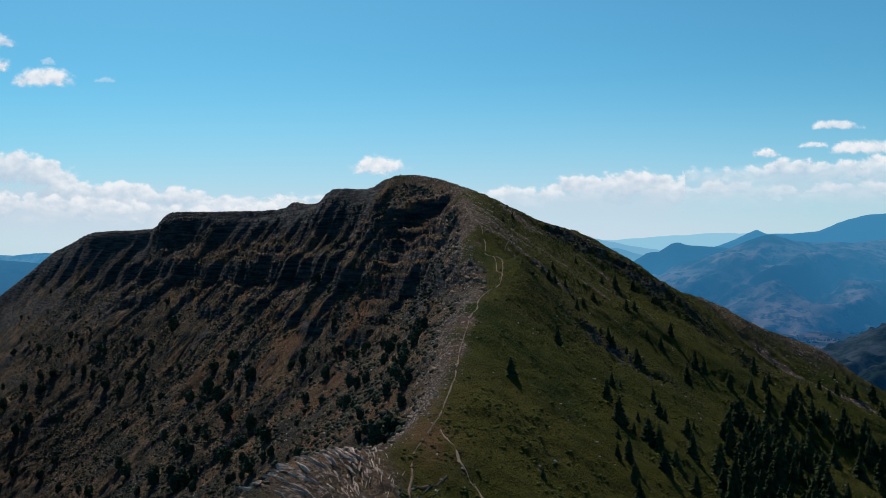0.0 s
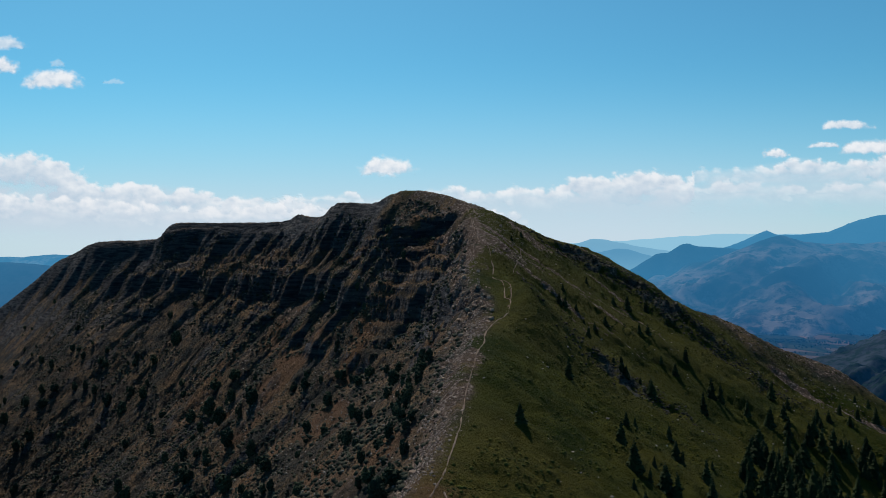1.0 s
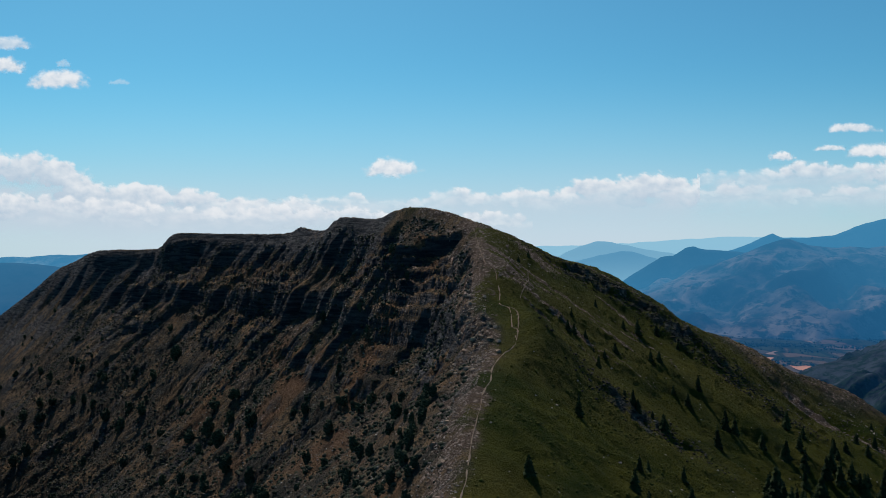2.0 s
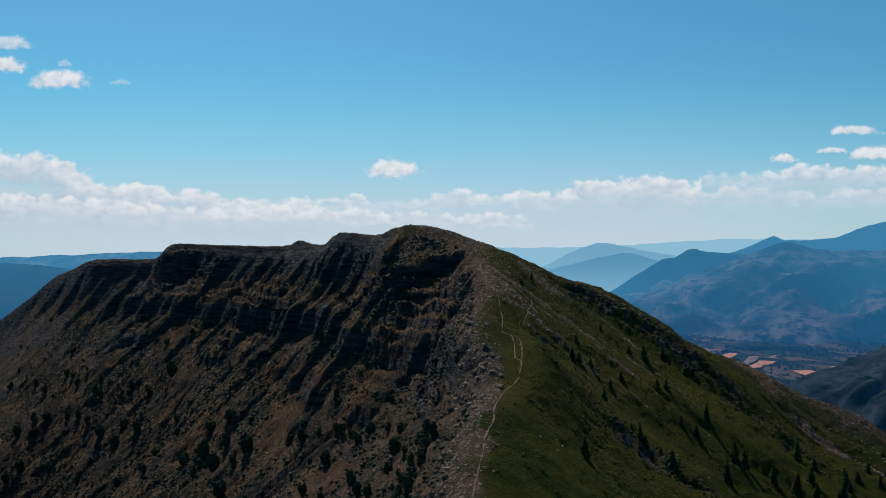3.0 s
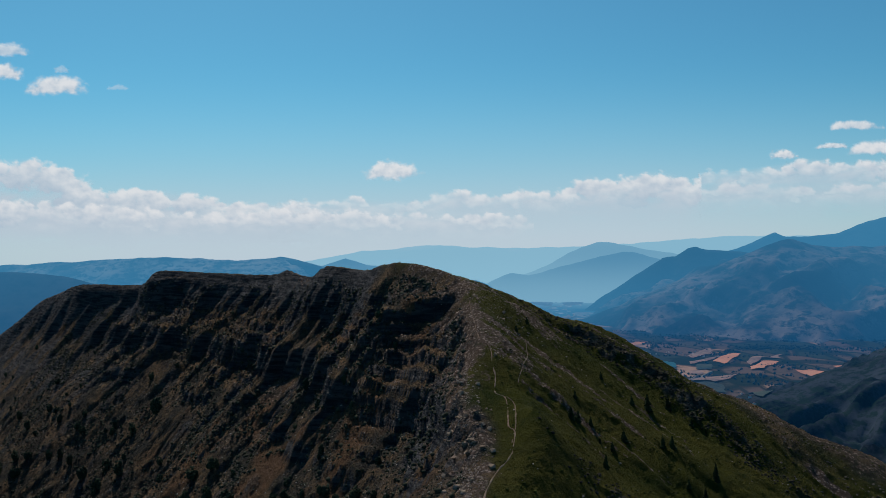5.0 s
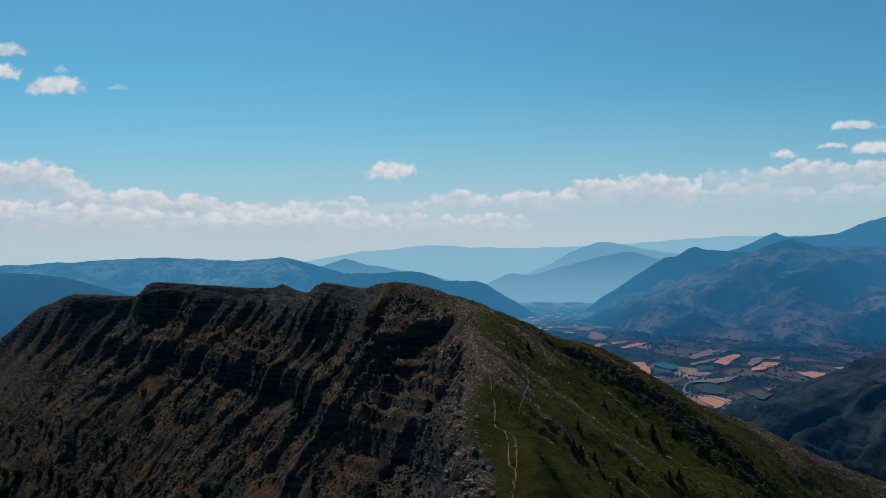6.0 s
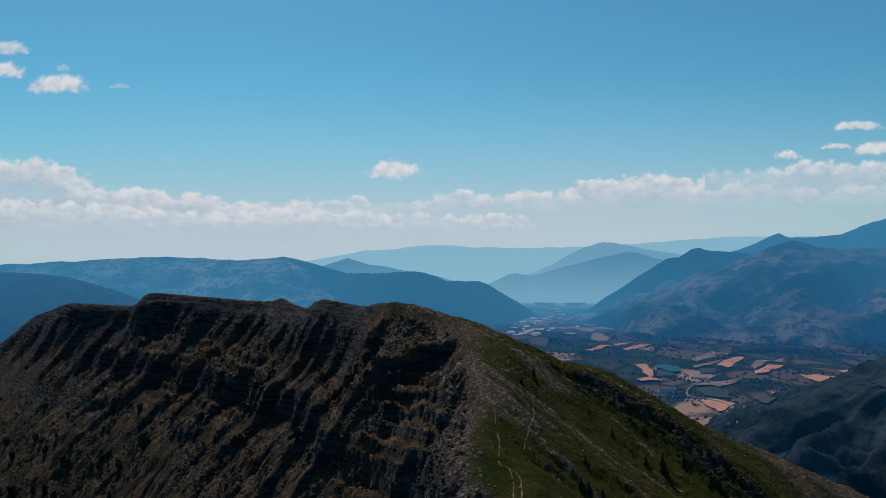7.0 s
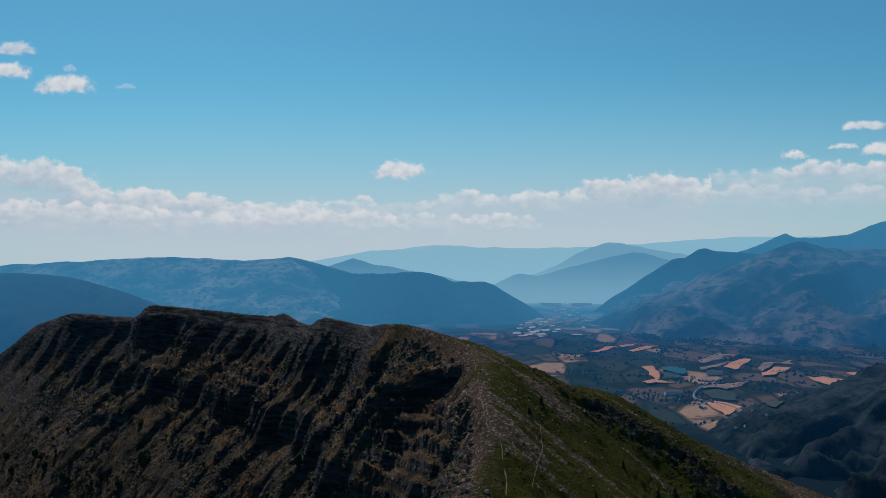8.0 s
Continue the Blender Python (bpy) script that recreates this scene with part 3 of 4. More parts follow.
# haze painted as a glowing sheet; thinner at both sides to imitate vignetting
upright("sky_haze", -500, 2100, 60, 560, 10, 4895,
        lambda u, v: (0.92 * smooth(60, 430, v) ** 1.7 * (1 - 0.22 * smooth(1050, 1650, u) - 0.12 * smooth(350, -100, u)), smooth(250, 460, v)), HAZE, "pale painted haze sheet over the horizon", "structure", "haze")


def heap(u, v, balls, seed, soft):
    """Cover and lighting of a cloud heaped up from round billows."""
    deep = np.full(u.shape, -9.0)
    shade, weight = np.zeros(u.shape), np.full(u.shape, 1e-6)
    edge = fbm(u, v * 1.4, 24, 5, seed, 0.58)
    for cx, cy, r in balls:
        q = 1 - np.hypot((u - cx) * 0.72, (v - cy) * 1.25) / r + 0.32 * edge
        deep = np.maximum(deep, q)
        w = np.exp(7 * np.clip(q, -1, 1))
        shade += w * np.clip(0.52 - 0.70 * (v - cy) / r + 0.35 * edge, 0, 1)
        weight += w
    lit = shade / weight
    return smooth(0.0, soft, deep), lit


def bank(name, label, tops, base, depth, seed, fade=45):
    tx, ty = [p[0] for p in tops], [p[1] for p in tops]
    gen = random.Random(seed)
    balls = []
    for _ in range(int((tx[-1] - tx[0]) / 4.2)):
        cx = gen.uniform(tx[0] + 10, tx[-1] - 10)
        r = gen.uniform(9, 27)
        balls.append((cx, float(np.interp(cx, tx, ty)) + r * 0.9 + abs(gen.gauss(0, 15)), r * gen.choice((0.7, 1.0, 1.25))))

    def field(u, v):
        cover, lit = heap(u, v, balls, seed, 0.45)
        deep = v - np.interp(u, tx, ty)
        soft = fbm(u, v * 2.4, 70, 4, seed + 5)
        ends = smooth(tx[0], tx[0] + 50, u) * smooth(tx[-1], tx[-1] - 50, u)
        mist = 0.86 * smooth(2, 26, deep) * smooth(base + fade, base - 14, v + 16 * soft) * ends * (0.75 + 0.5 * soft)
        low = smooth(base + 26, base - 34, v + 16 * soft)
        lit = lit * smooth(85, 12, deep) * 0.97
        return np.clip(np.maximum(cover * low * 0.95, mist), 0, 0.95), np.where(cover * low > mist, lit, 0.2 + 0.5 * lit * smooth(-0.4, 0.5, soft))

    return upright(name, tx[0], tx[-1], min(ty) - 30, base + fade + 16, 2.0, depth, field, CLOUD, label, group="clouds of the far bank")


bank("cloud", "long white cumulus bank with grey underside", [(-120, 262), (0, 272), (70, 268), (125, 285), (150, 316), (230, 330), (310, 326), (390, 346), (450, 354), (580, 352)], 392, 4880, 31)
bank("cloud", "ragged white cumulus bank low over the horizon", [(-120, 350), (60, 345), (140, 350), (260, 362), (400, 368), (560, 366), (700, 374), (820, 372), (960, 378)], 402, 4878, 131)
bank("cloud", "low white cumulus bank behind the summit", [(490, 358), (530, 352), (640, 344), (700, 350), (780, 346), (830, 331), (880, 343), (950, 331), (1010, 336), (1058, 306), (1100, 315), (1160, 302), (1220, 308), (1260, 330)], 368, 4882, 41)
bank("cloud", "flat white cumulus bank above hazy hills", [(1255, 306), (1340, 300), (1400, 291), (1460, 281), (1520, 290), (1600, 280), (1720, 286)], 326, 4884, 51)
bank("cloud", "thin grey-white layer below the cumulus", [(1180, 338), (1300, 325), (1420, 330), (1720, 322)], 352, 4886, 61)


def puff(label, px, py, wide, high, depth, seed, thick=1.0):
    def field(u, v):
        a, b = (u - px) / wide, (py + 0.45 * high - v) / (1.55 * high)
        edge = fbm(u, v * 1.3, wide * 0.42, 5, seed, 0.6)
        lump = fbm(u, v, wide * 0.9, 2, seed + 4)
        q = 1 - np.sqrt((a + 0.10 * lump) ** 2 + b ** 2) + 0.17 * edge + 0.13 * lump + 0.12
        flat = smooth(-0.22, 0.16, b + 0.16 * edge)
        lit = np.clip(0.42 + 0.75 * b + 0.4 * edge, 0, 1)
        return np.clip(smooth(0.0, 0.45, q) * flat * thick, 0, 0.96), lit

    return upright("cloud", px - 1.7 * wide, px + 1.7 * wide, py - 2.0 * high, py + 1.6 * high, max(wide / 40, 0.9), depth, field, CLOUD, label, group="scattered small clouds")


puff("small lone white cumulus cloud", 707, 304, 50, 19, 4870, 71)
puff("white puffy cloud with a flat base", 112, 146, 56, 21, 4868, 72)
puff("white elongated cloud", 12, 120, 46, 17, 4866, 73)
puff("thin wispy white cloud", 26, 81, 44, 13, 4864, 74, 0.75)
puff("faint thin wisp of cloud", 124, 116, 13, 7, 4862, 79, 0.35)
puff("faint thin wisp of cloud", 225, 149, 18, 6, 4861, 75, 0.3)
puff("small flat white cloud", 1406, 280, 25, 9, 4860, 76)
puff("small flat white cloud", 1497, 265, 28, 6, 4859, 77, 0.85)
puff("small flat white cloud", 1540, 230, 46, 9, 4858, 78, 0.9)
puff("white cloud with a grey base", 1585, 270, 62, 15, 4857, 80)

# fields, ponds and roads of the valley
# these far materials have the haze glow painted in as well
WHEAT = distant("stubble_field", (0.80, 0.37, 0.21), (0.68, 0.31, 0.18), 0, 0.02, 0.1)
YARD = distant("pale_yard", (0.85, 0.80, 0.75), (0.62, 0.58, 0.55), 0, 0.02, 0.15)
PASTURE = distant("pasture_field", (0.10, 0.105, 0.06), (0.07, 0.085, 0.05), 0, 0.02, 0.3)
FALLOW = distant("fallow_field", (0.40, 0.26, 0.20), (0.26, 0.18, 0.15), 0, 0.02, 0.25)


def field(corners, material, label):
    n = 9
    t = np.linspace(0, 1, n)
    u, v = np.meshgrid(t, t)
    c = [np.array(k, float) for k in corners]
    p = (c[0][None, None] * ((1 - u) * (1 - v))[..., None] + c[1][None, None] * (u * (1 - v))[..., None]
         + c[2][None, None] * (u * v)[..., None] + c[3][None, None] * ((1 - u) * v)[..., None])
    x = p[..., 0] + 7 * fbm(p[..., 0], p[..., 1], 60, 2, 301)
    y = p[..., 1] + 14 * fbm(p[..., 0], p[..., 1], 60, 2, 302)
    ob = sheet("field", t, t, np.zeros((n, n)), material)
    co = np.stack([x, y, (valley(x, y) if y.min() > 2750 else far_z(x, y)) + 2.6], -1)
    ob.data.vertices.foreach_set("co", co.astype(np.float32).ravel())
    ob.data.update()
    tagged(ob, label, "field", "fields of the valley")


for q in [((457, 2482), (517, 2601), (569, 2599), (465, 2459)), ((338, 2440), (428, 2578), (435, 2553), (363, 2430)),
          ((454, 2603), (511, 2668), (495, 2617), (453, 2563)), ((421, 2146), (450, 2145), (430, 1973), (411, 1945)),
          ((607, 2125), (656, 2200), (703, 2210), (623, 2092)), ((643, 1969), (710, 2090), (753, 2089), (678, 1974)),
          ((736, 1953), (779, 1981), (804, 1938), (751, 1872)), ((851, 2024), (935, 2069), (894, 2008), (851, 1994)),
          ((433, 1670), (458, 1684), (497, 1620), (445, 1547)), ((380, 1930), (415, 1960), (440, 1890), (370, 1850))]:
    field(q, WHEAT, "harvested golden stubble field in the valley")
for q in [((554, 2126), (646, 2211), (627, 2165), (541, 2077)), ((690, 2123), (819, 2244), (784, 2172), (673, 2059)),
          ((459, 1767), (531, 1825), (580, 1837), (503, 1755)),
          ((581, 2231), (684, 2409), (648, 2267), (581, 2195)),
          ((377, 4586), (485, 4500), (446, 4148), (370, 4288)),
          ((517, 1986), (541, 1986), (522, 1916), (505, 1943)), ((362, 3907), (408, 3793), (395, 3637), (350, 3690))]:
    field(q, FALLOW, "pale dry field in the hazy valley")
for q in [((287, 3323), (359, 3405), (352, 3279), (280, 3165)), ((368, 3361), (466, 3684), (455, 3537), (368, 3238)),
          ((226, 3368), (255, 3366), (244, 3220), (216, 3221)), ((532, 4497), (668, 4647), (605, 4273), (507, 4211))]:
    field(q, FALLOW, "pale dry field in the hazy valley")
for q in [((467, 1457), (506, 1457), (554, 1504), (474, 1391)), ((457, 1733), (518, 1744), (512, 1669), (462, 1701)),
          ((554, 2077), (592, 2076), (574, 2000), (537, 2000)), ((450, 2063), (497, 2078), (463, 1958), (435, 1959))]:
    field(q, PASTURE, "dull green pasture in the valley")

# small pale plots and yards along the far valley floor
gen = random.Random(17)
for _ in range(90):
    y = gen.uniform(2800, 4580)
    x = float(np.interp(y, (2800, 3600, 4100, 4600), (190, 365, 465, 530))) + gen.gauss(0, 50)
    w, d = gen.uniform(4, 15), gen.uniform(12, 44)
    field(((x - w, y - d), (x + w, y - 0.6 * d), (x + w, y + d), (x - w, y + 0.5 * d)), gen.choice((FALLOW, YARD, YARD)), "pale plot on the hazy valley floor")


def ribbon(name, pts, width, material, height, lift, label, category, ragged=0.25, step=0.6, seed=3, gaps=2.0):
    """A track laid over the ground along pts."""
    line = rounded([(p[0], p[1], 0) for p in pts], 8)
    dense = [np.array(line[0][:2])]
    for p in line[1:]:
        p = np.array(p[:2])
        while np.hypot(*(p - dense[-1])) > step:
            dense.append(dense[-1] + (p - dense[-1]) / np.hypot(*(p - dense[-1])) * step)
    verts, faces = [], []
    for i, p in enumerate(dense):
        q = dense[min(i + 1, len(dense) - 1)] - dense[max(i - 1, 0)]
        side = np.array((-q[1], q[0])) / max(np.hypot(*q), 1e-6)
        p = p + side * width * 0.5 * noise.noise((i * 0.11, seed, 0.3))
        w = width * (0.5 + ragged * noise.noise((i * 0.23, seed, 7.7)))
        for k in (-1, -0.35, 0.35, 1):
            r = p + side * w * k
            verts.append((r[0], r[1], height(r[0], r[1]) + lift * (1.0 if abs(k) < 0.9 else -0.6)))
        if i and noise.noise((i * 0.09, seed, 3.1)) < gaps:
            for k in range(3):
                b = 4 * i + k
                faces.append((b - 4, b - 3, b + 1, b))
    me = bpy.data.meshes.new(name)
    me.from_pydata(verts, [], faces)
    me.materials.append(material)
    return tagged(new(name, me), label, category, kind="structure")


def far_height(x, y):
    return float(far_z(np.array([x]), np.array([y]))[0])


ROAD = distant("valley_road", (0.42, 0.36, 0.30), (0.36, 0.31, 0.26), 0, 0.02, 0.0)
ribbon("road", [(440, 1500), (480, 1560), (470, 1640), (430, 1700), (470, 1780), (520, 1900), (560, 1960)], 7, ROAD, far_height, 4, "pale country road", "road", 0.05, 12)
ribbon("road", [(229, 3023), (296, 3200), (368, 3330), (430, 3420), (470, 3560), (490, 3700)], 16, ROAD, lambda x, y: float(valley(np.array([x]), np.array([y]))[0]), 5, "pale valley road", "road", 0.1, 25)
pond = bpy.data.meshes.new("pond")
ring = [(486 + 24 * math.cos(a) * (1 + 0.2 * math.sin(3 * a)), 2080 + 60 * math.sin(a)) for a in np.linspace(0, 2 * math.pi, 28, endpoint=False)]
pond.from_pydata([(x, y, far_height(486, 2080) + 5) for x, y in ring], [], [tuple(range(28))])
pond.materials.append(distant("pond_water", (0.05, 0.17, 0.19), (0.05, 0.15, 0.18), 0, 0.02, 0.0))
tagged(new("pond", pond), "small teal pond among trees", "pond", kind="structure")


# ---------------------------------------------------------------- small builders
def part(name, bm, material, parent=None, label=""):
    me = bpy.data.meshes.new(name)
    bm.to_mesh(me)
    bm.free()
    me.materials.append(material)
    ob = new(name, me)
    ob.parent = parent
    return tagged(ob, label)


def hull(rng, sx, sy, sz, n=11, sink=0.3):
    """An angular boulder: the hull of points near an ellipsoid."""
    bm = bmesh.new()
    for _ in range(n):
        v = Vector((rng.gauss(0, 1), rng.gauss(0, 1), rng.gauss(0, 1))).normalized() * rng.uniform(0.8, 1.0)
        bm.verts.new((v.x * sx, v.y * sy, v.z * sz + sz * (1 - 2 * sink)))
    res = bmesh.ops.convex_hull(bm, input=bm.verts)
    bmesh.ops.delete(bm, geom=list({g for g in res["geom_interior"] + res["geom_unused"] if isinstance(g, bmesh.types.BMVert)}), context="VERTS")
    return bm


def plain(name, a, b, scale, rough=0.9, bump=0.0):
    n = Nodes(name, rough, 0.05)
    own = n.t.nodes.new("ShaderNodeObjectInfo").outputs["Random"]
    f = n.calc("ADD", n.calc("MULTIPLY", n.noise(scale, 5, 0.65), 0.7), n.calc("MULTIPLY", own, 0.3))
    if bump:
        n.bump(n.noise(scale * 2.5, 5, 0.7), 0.6, bump)
    return n.done(n.mix(n.span(f, 0.3, 0.7), a, b))


NEEDLES = plain("conifer_needles", (0.011, 0.019, 0.009), (0.027, 0.038, 0.015), 2.5)
SCRUB = plain("pine_scrub", (0.017, 0.028, 0.020), (0.042, 0.054, 0.032), 2.5)
BARK = plain("bark", (0.05, 0.038, 0.028), (0.11, 0.085, 0.065), 9.0)
STONE = plain("limestone", (0.13, 0.092, 0.070), (0.28, 0.205, 0.160), 2.2, 0.9, 0.08)


def stem(rng, high, r0, sides=6):
    bm = bmesh.new()
    rings = []
    for k in range(5):
        z = high * k / 4
        r = r0 * (1 - 0.88 * k / 4)
        ox, oy = rng.uniform(-1, 1) * r0 * 0.3 * k / 4, rng.uniform(-1, 1) * r0 * 0.3 * k / 4
        rings.append([bm.verts.new((ox + r * math.cos(2 * math.pi * i / sides), oy + r * math.sin(2 * math.pi * i / sides), z - 0.25 * (k == 0))) for i in range(sides)])
    for a, b in zip(rings[:-1], rings[1:]):
        for i in range(sides):
            bm.faces.new((a[i], a[(i + 1) % sides], b[(i + 1) % sides], b[i]))
    return bm


def conifer(seed, high=4.0, spread=0.25, lean=0.0):
    """A spruce: trunk, and a crown of drooping boughs in whorls."""
    rng = random.Random(seed)
    tree = new("conifer")
    part("trunk", stem(rng, high * 0.93, high * 0.022), BARK, tree)
    bm = bmesh.new()
    levels = 17
    for i in range(levels):
        f = i / (levels - 1)
        z = high * (0.07 + 0.90 * f)
        reach = high * spread * (1 - f) ** 0.8 * rng.uniform(0.75, 1.15) + 0.05 * high * (1 - f) + 0.015 * high
        count = 10 if f < 0.6 else 7
        turn = rng.uniform(0, 6.3)
        for k in range(count):
            a = turn + 2 * math.pi * k / count + rng.uniform(-0.25, 0.25)
            r = reach * rng.uniform(0.6, 1.15)
            droop = r * rng.uniform(0.25, 0.6)
            ca, sa = math.cos(a), math.sin(a)
            wide = r * rng.uniform(0.26, 0.42)
            root = bm.verts.new((0, 0, z + 0.1 * r))
            l = bm.verts.new((ca * r * 0.6 - sa * wide, sa * r * 0.6 + ca * wide, z - droop * 0.55))
            rr = bm.verts.new((ca * r * 0.6 + sa * wide, sa * r * 0.6 - ca * wide, z - droop * 0.55))
            mid = bm.verts.new((ca * r * 0.55, sa * r * 0.55, z - droop * 0.1))
            tip = bm.verts.new((ca * r, sa * r, z - droop))
            under = bm.verts.new((ca * r * 0.5, sa * r * 0.5, z - droop * 1.1 - 0.03 * high))
            bm.faces.new((root, l, mid))
            bm.faces.new((root, mid, rr))
            bm.faces.new((mid, l, tip))
            bm.faces.new((mid, tip, rr))
            bm.faces.new((root, under, tip))
    part("crown", bm, NEEDLES, tree)
    return tree


def shrub_pine(seed, high=3.0, round_=0.33):
    """A low mountain pine: short stem and an uneven crown of small leaf clumps."""
    rng = random.Random(seed)
    tree = new("mountain_pine")
    part("trunk", stem(rng, high * 0.6, high * 0.03), BARK, tree)
    bm = bmesh.new()
    lobes = [(0, 0, high * 0.5, high * round_ * 0.95, high * 0.46)]
    for _ in range(6):
        a = rng.uniform(0, 6.3)
        lobes.append((math.cos(a) * high * round_ * 0.55, math.sin(a) * high * round_ * 0.55, high * rng.uniform(0.25, 0.62), high * round_ * rng.uniform(0.45, 0.65), high * rng.uniform(0.2, 0.3)))
    for cx, cy, cz, rr, rz in lobes:
        for _ in range(38):
            v = Vector((rng.gauss(0, 1), rng.gauss(0, 1), rng.gauss(0, 1))).normalized()
            c = Vector((cx + v.x * rr, cy + v.y * rr, cz + v.z * rz)) * rng.uniform(0.92, 1.06)
            size = high * rng.uniform(0.06, 0.12)
            t = v.cross(Vector((rng.gauss(0, 1), rng.gauss(0, 1), rng.gauss(0, 1)))).normalized()
            u = v.cross(t)
            peak = bm.verts.new(c + v * size * 0.8)
            base = [bm.verts.new(c + (t * math.cos(q) + u * math.sin(q)) * size * rng.uniform(0.7, 1.3) - v * size * 0.4) for q in (0, 1.6, 3.1, 4.7)]
            for k in range(4):
                bm.faces.new((peak, base[k], base[(k + 1) % 4]))
    part("crown", bm, SCRUB, tree)
    return tree


def stand(kinds, x, y, high, rng, sink=0.12):
    """A copy of one of the kinds, with its own height, turn and build."""
    src, h0 = kinds[rng.randrange(len(kinds))]
    k = high / h0
    m = Matrix.Translation((x, y, ground_z(x, y) - sink)) @ Matrix.Rotation(rng.uniform(0, 6.28), 4, "Z") @ Matrix.Rotation(rng.uniform(-0.05, 0.05), 4, "X")
    wide = rng.uniform(0.88, 1.2)
    return copy_thing(src, m @ Matrix.Diagonal((k * wide, k * wide, k, 1)))


# ---------------------------------------------------------------- trees of the meadow side
rng = random.Random(11)
SPRUCES = [(conifer(s, 4.0, sp), 4.0) for s, sp in ((1, 0.25), (2, 0.21), (3, 0.29), (4, 0.24))]
for (ob, _), (x, y) in zip(SPRUCES, ((24.5, 131.0), (52.0, 200.0), (72.0, 196.0), (83.0, 205.0))):
    tagged(ob, "dark green conifer on a mountain meadow", "tree", "conifers of the meadow")
    ob.matrix_basis = Matrix.Translation((x, y, ground_z(x, y) - 0.1)) @ Matrix.Diagonal((0.9, 0.9, 0.9, 1))
SLOPE_TREES = [(25.0, 124.1, 4.5), (26.6, 137.9, 2.2), (29.0, 143.0, 2.1), (37.2, 168.3, 3.4), (47.6, 191.2, 2.5), (50.3, 180.1, 4.7), (54.6, 189.3, 4.7), (56.5, 189.6, 4.4), (62.0, 189.6, 3.8), (73.8, 208.2, 4.5), (77.1, 207.2, 2.7), (35.6, 148.4, 2.4), (33.8, 137.1, 3.2), (34.4, 135.8, 2.4), (28.5, 128.0, 1.7), (26.8, 123.0, 2.1), (28.8, 122.8, 3.7), (30.2, 121.7, 4.1), (23.4, 116.9, 1.7), (23.3, 109.9, 3.3), (21.6, 108.2, 2.2), (28.2, 111.3, 3.5), (31.4, 117.9, 2.7), (36.9, 132.0, 3.6), (41.4, 144.5, 1.5), (46.9, 146.6, 3.0)]
GROVE_TREES = [(66.4, 189.8, 3.3), (22.8, 104.4, 2.7), (22.9, 102.0, 2.4), (35.3, 124.0, 4.3), (40.2, 126.9, 4.0), (43.1, 126.6, 4.8), (32.3, 111.8, 2.9), (46.4, 127.7, 3.3), (37.3, 116.8, 3.4), (70.4, 189.4, 4.4), (74.8, 189.4, 4.9), (54.2, 146.9, 4.7), (55.4, 155.0, 3.6), (70.1, 180.2, 5.2), (77.6, 189.4, 4.9), (76.6, 182.0, 5.3), (82.5, 189.5, 4.9), (85.8, 189.3, 4.9), (88.3, 188.9, 4.9), (66.3, 155.3, 4.9), (78.1, 174.6, 5.1), (57.0, 142.3, 4.5), (90.2, 196.6, 4.6), (54.8, 143.0, 4.6), (49.6, 140.0, 3.6), (67.5, 181.6, 4.2), (83.6, 175.5, 5.6), (63.8, 145.5, 5.1)]
RIM_TREES = [(99.4, 220.9, 3.8), (104.5, 222.3, 4.5), (110.1, 224.4, 4.5), (93.6, 217.8, 3.2), (87.2, 208.6, 2.7), (84.4, 208.9, 2.4), (81.7, 200.1, 2.6), (93.2, 211.2, 3.1), (102.9, 230.2, 2.3), (106.3, 230.2, 3.0), (94.6, 196.3, 4.5), (93.2, 188.8, 4.4), (108.6, 216.3, 4.4), (92.1, 188.9, 4.9), (94.9, 188.9, 4.9), (67.0, 189.8, 4.4), (88.5, 177.3, 5.6)]
HIGH_TREES = [(18.1, 228.7, 1.9), (15.3, 223.3, 1.6), (25.5, 203.4, 1.9), (23.5, 194.5, 2.5), (24.8, 194.8, 2.3), (27.4, 195.9, 1.8), (33.7, 222.4, 1.8), (27.7, 180.9, 2.7), (30.8, 192.2, 1.8), (28.6, 192.6, 1.2), (39.6, 218.8, 2.2), (43.1, 219.6, 3.8), (48.7, 224.5, 3.3), (34.0, 197.8, 2.3), (42.3, 201.7, 2.6), (44.4, 203.3, 2.6), (53.0, 221.4, 1.9), (32.3, 170.7, 3.2), (33.0, 170.4, 2.5), (31.2, 173.5, 1.3), (35.7, 170.3, 1.7), (45.0, 193.1, 2.0), (47.5, 191.2, 2.8), (19.9, 152.0, 3.6), (9.1, 117.3, 2.5), (10.7, 93.7, 1.4)]
for row in (SLOPE_TREES, GROVE_TREES, RIM_TREES, HIGH_TREES):
    for x, y, h in row:
        stand(SPRUCES, x, y, 1.15 * h, rng)
# the dense wood lower down the meadow side
planted = 0
while planted < 215:
    y = rng.uniform(108, 212)
    x = y * rng.uniform(0.31, 0.56)
    if noise.noise((x * 0.045, y * 0.045, 2.0)) > -0.02 + 0.5 * max(0.0, (y - 165) / 60) - 0.6 * (x / y - 0.42):
        stand(SPRUCES, x, y, rng.uniform(3.0, 6.2), rng)
        planted += 1

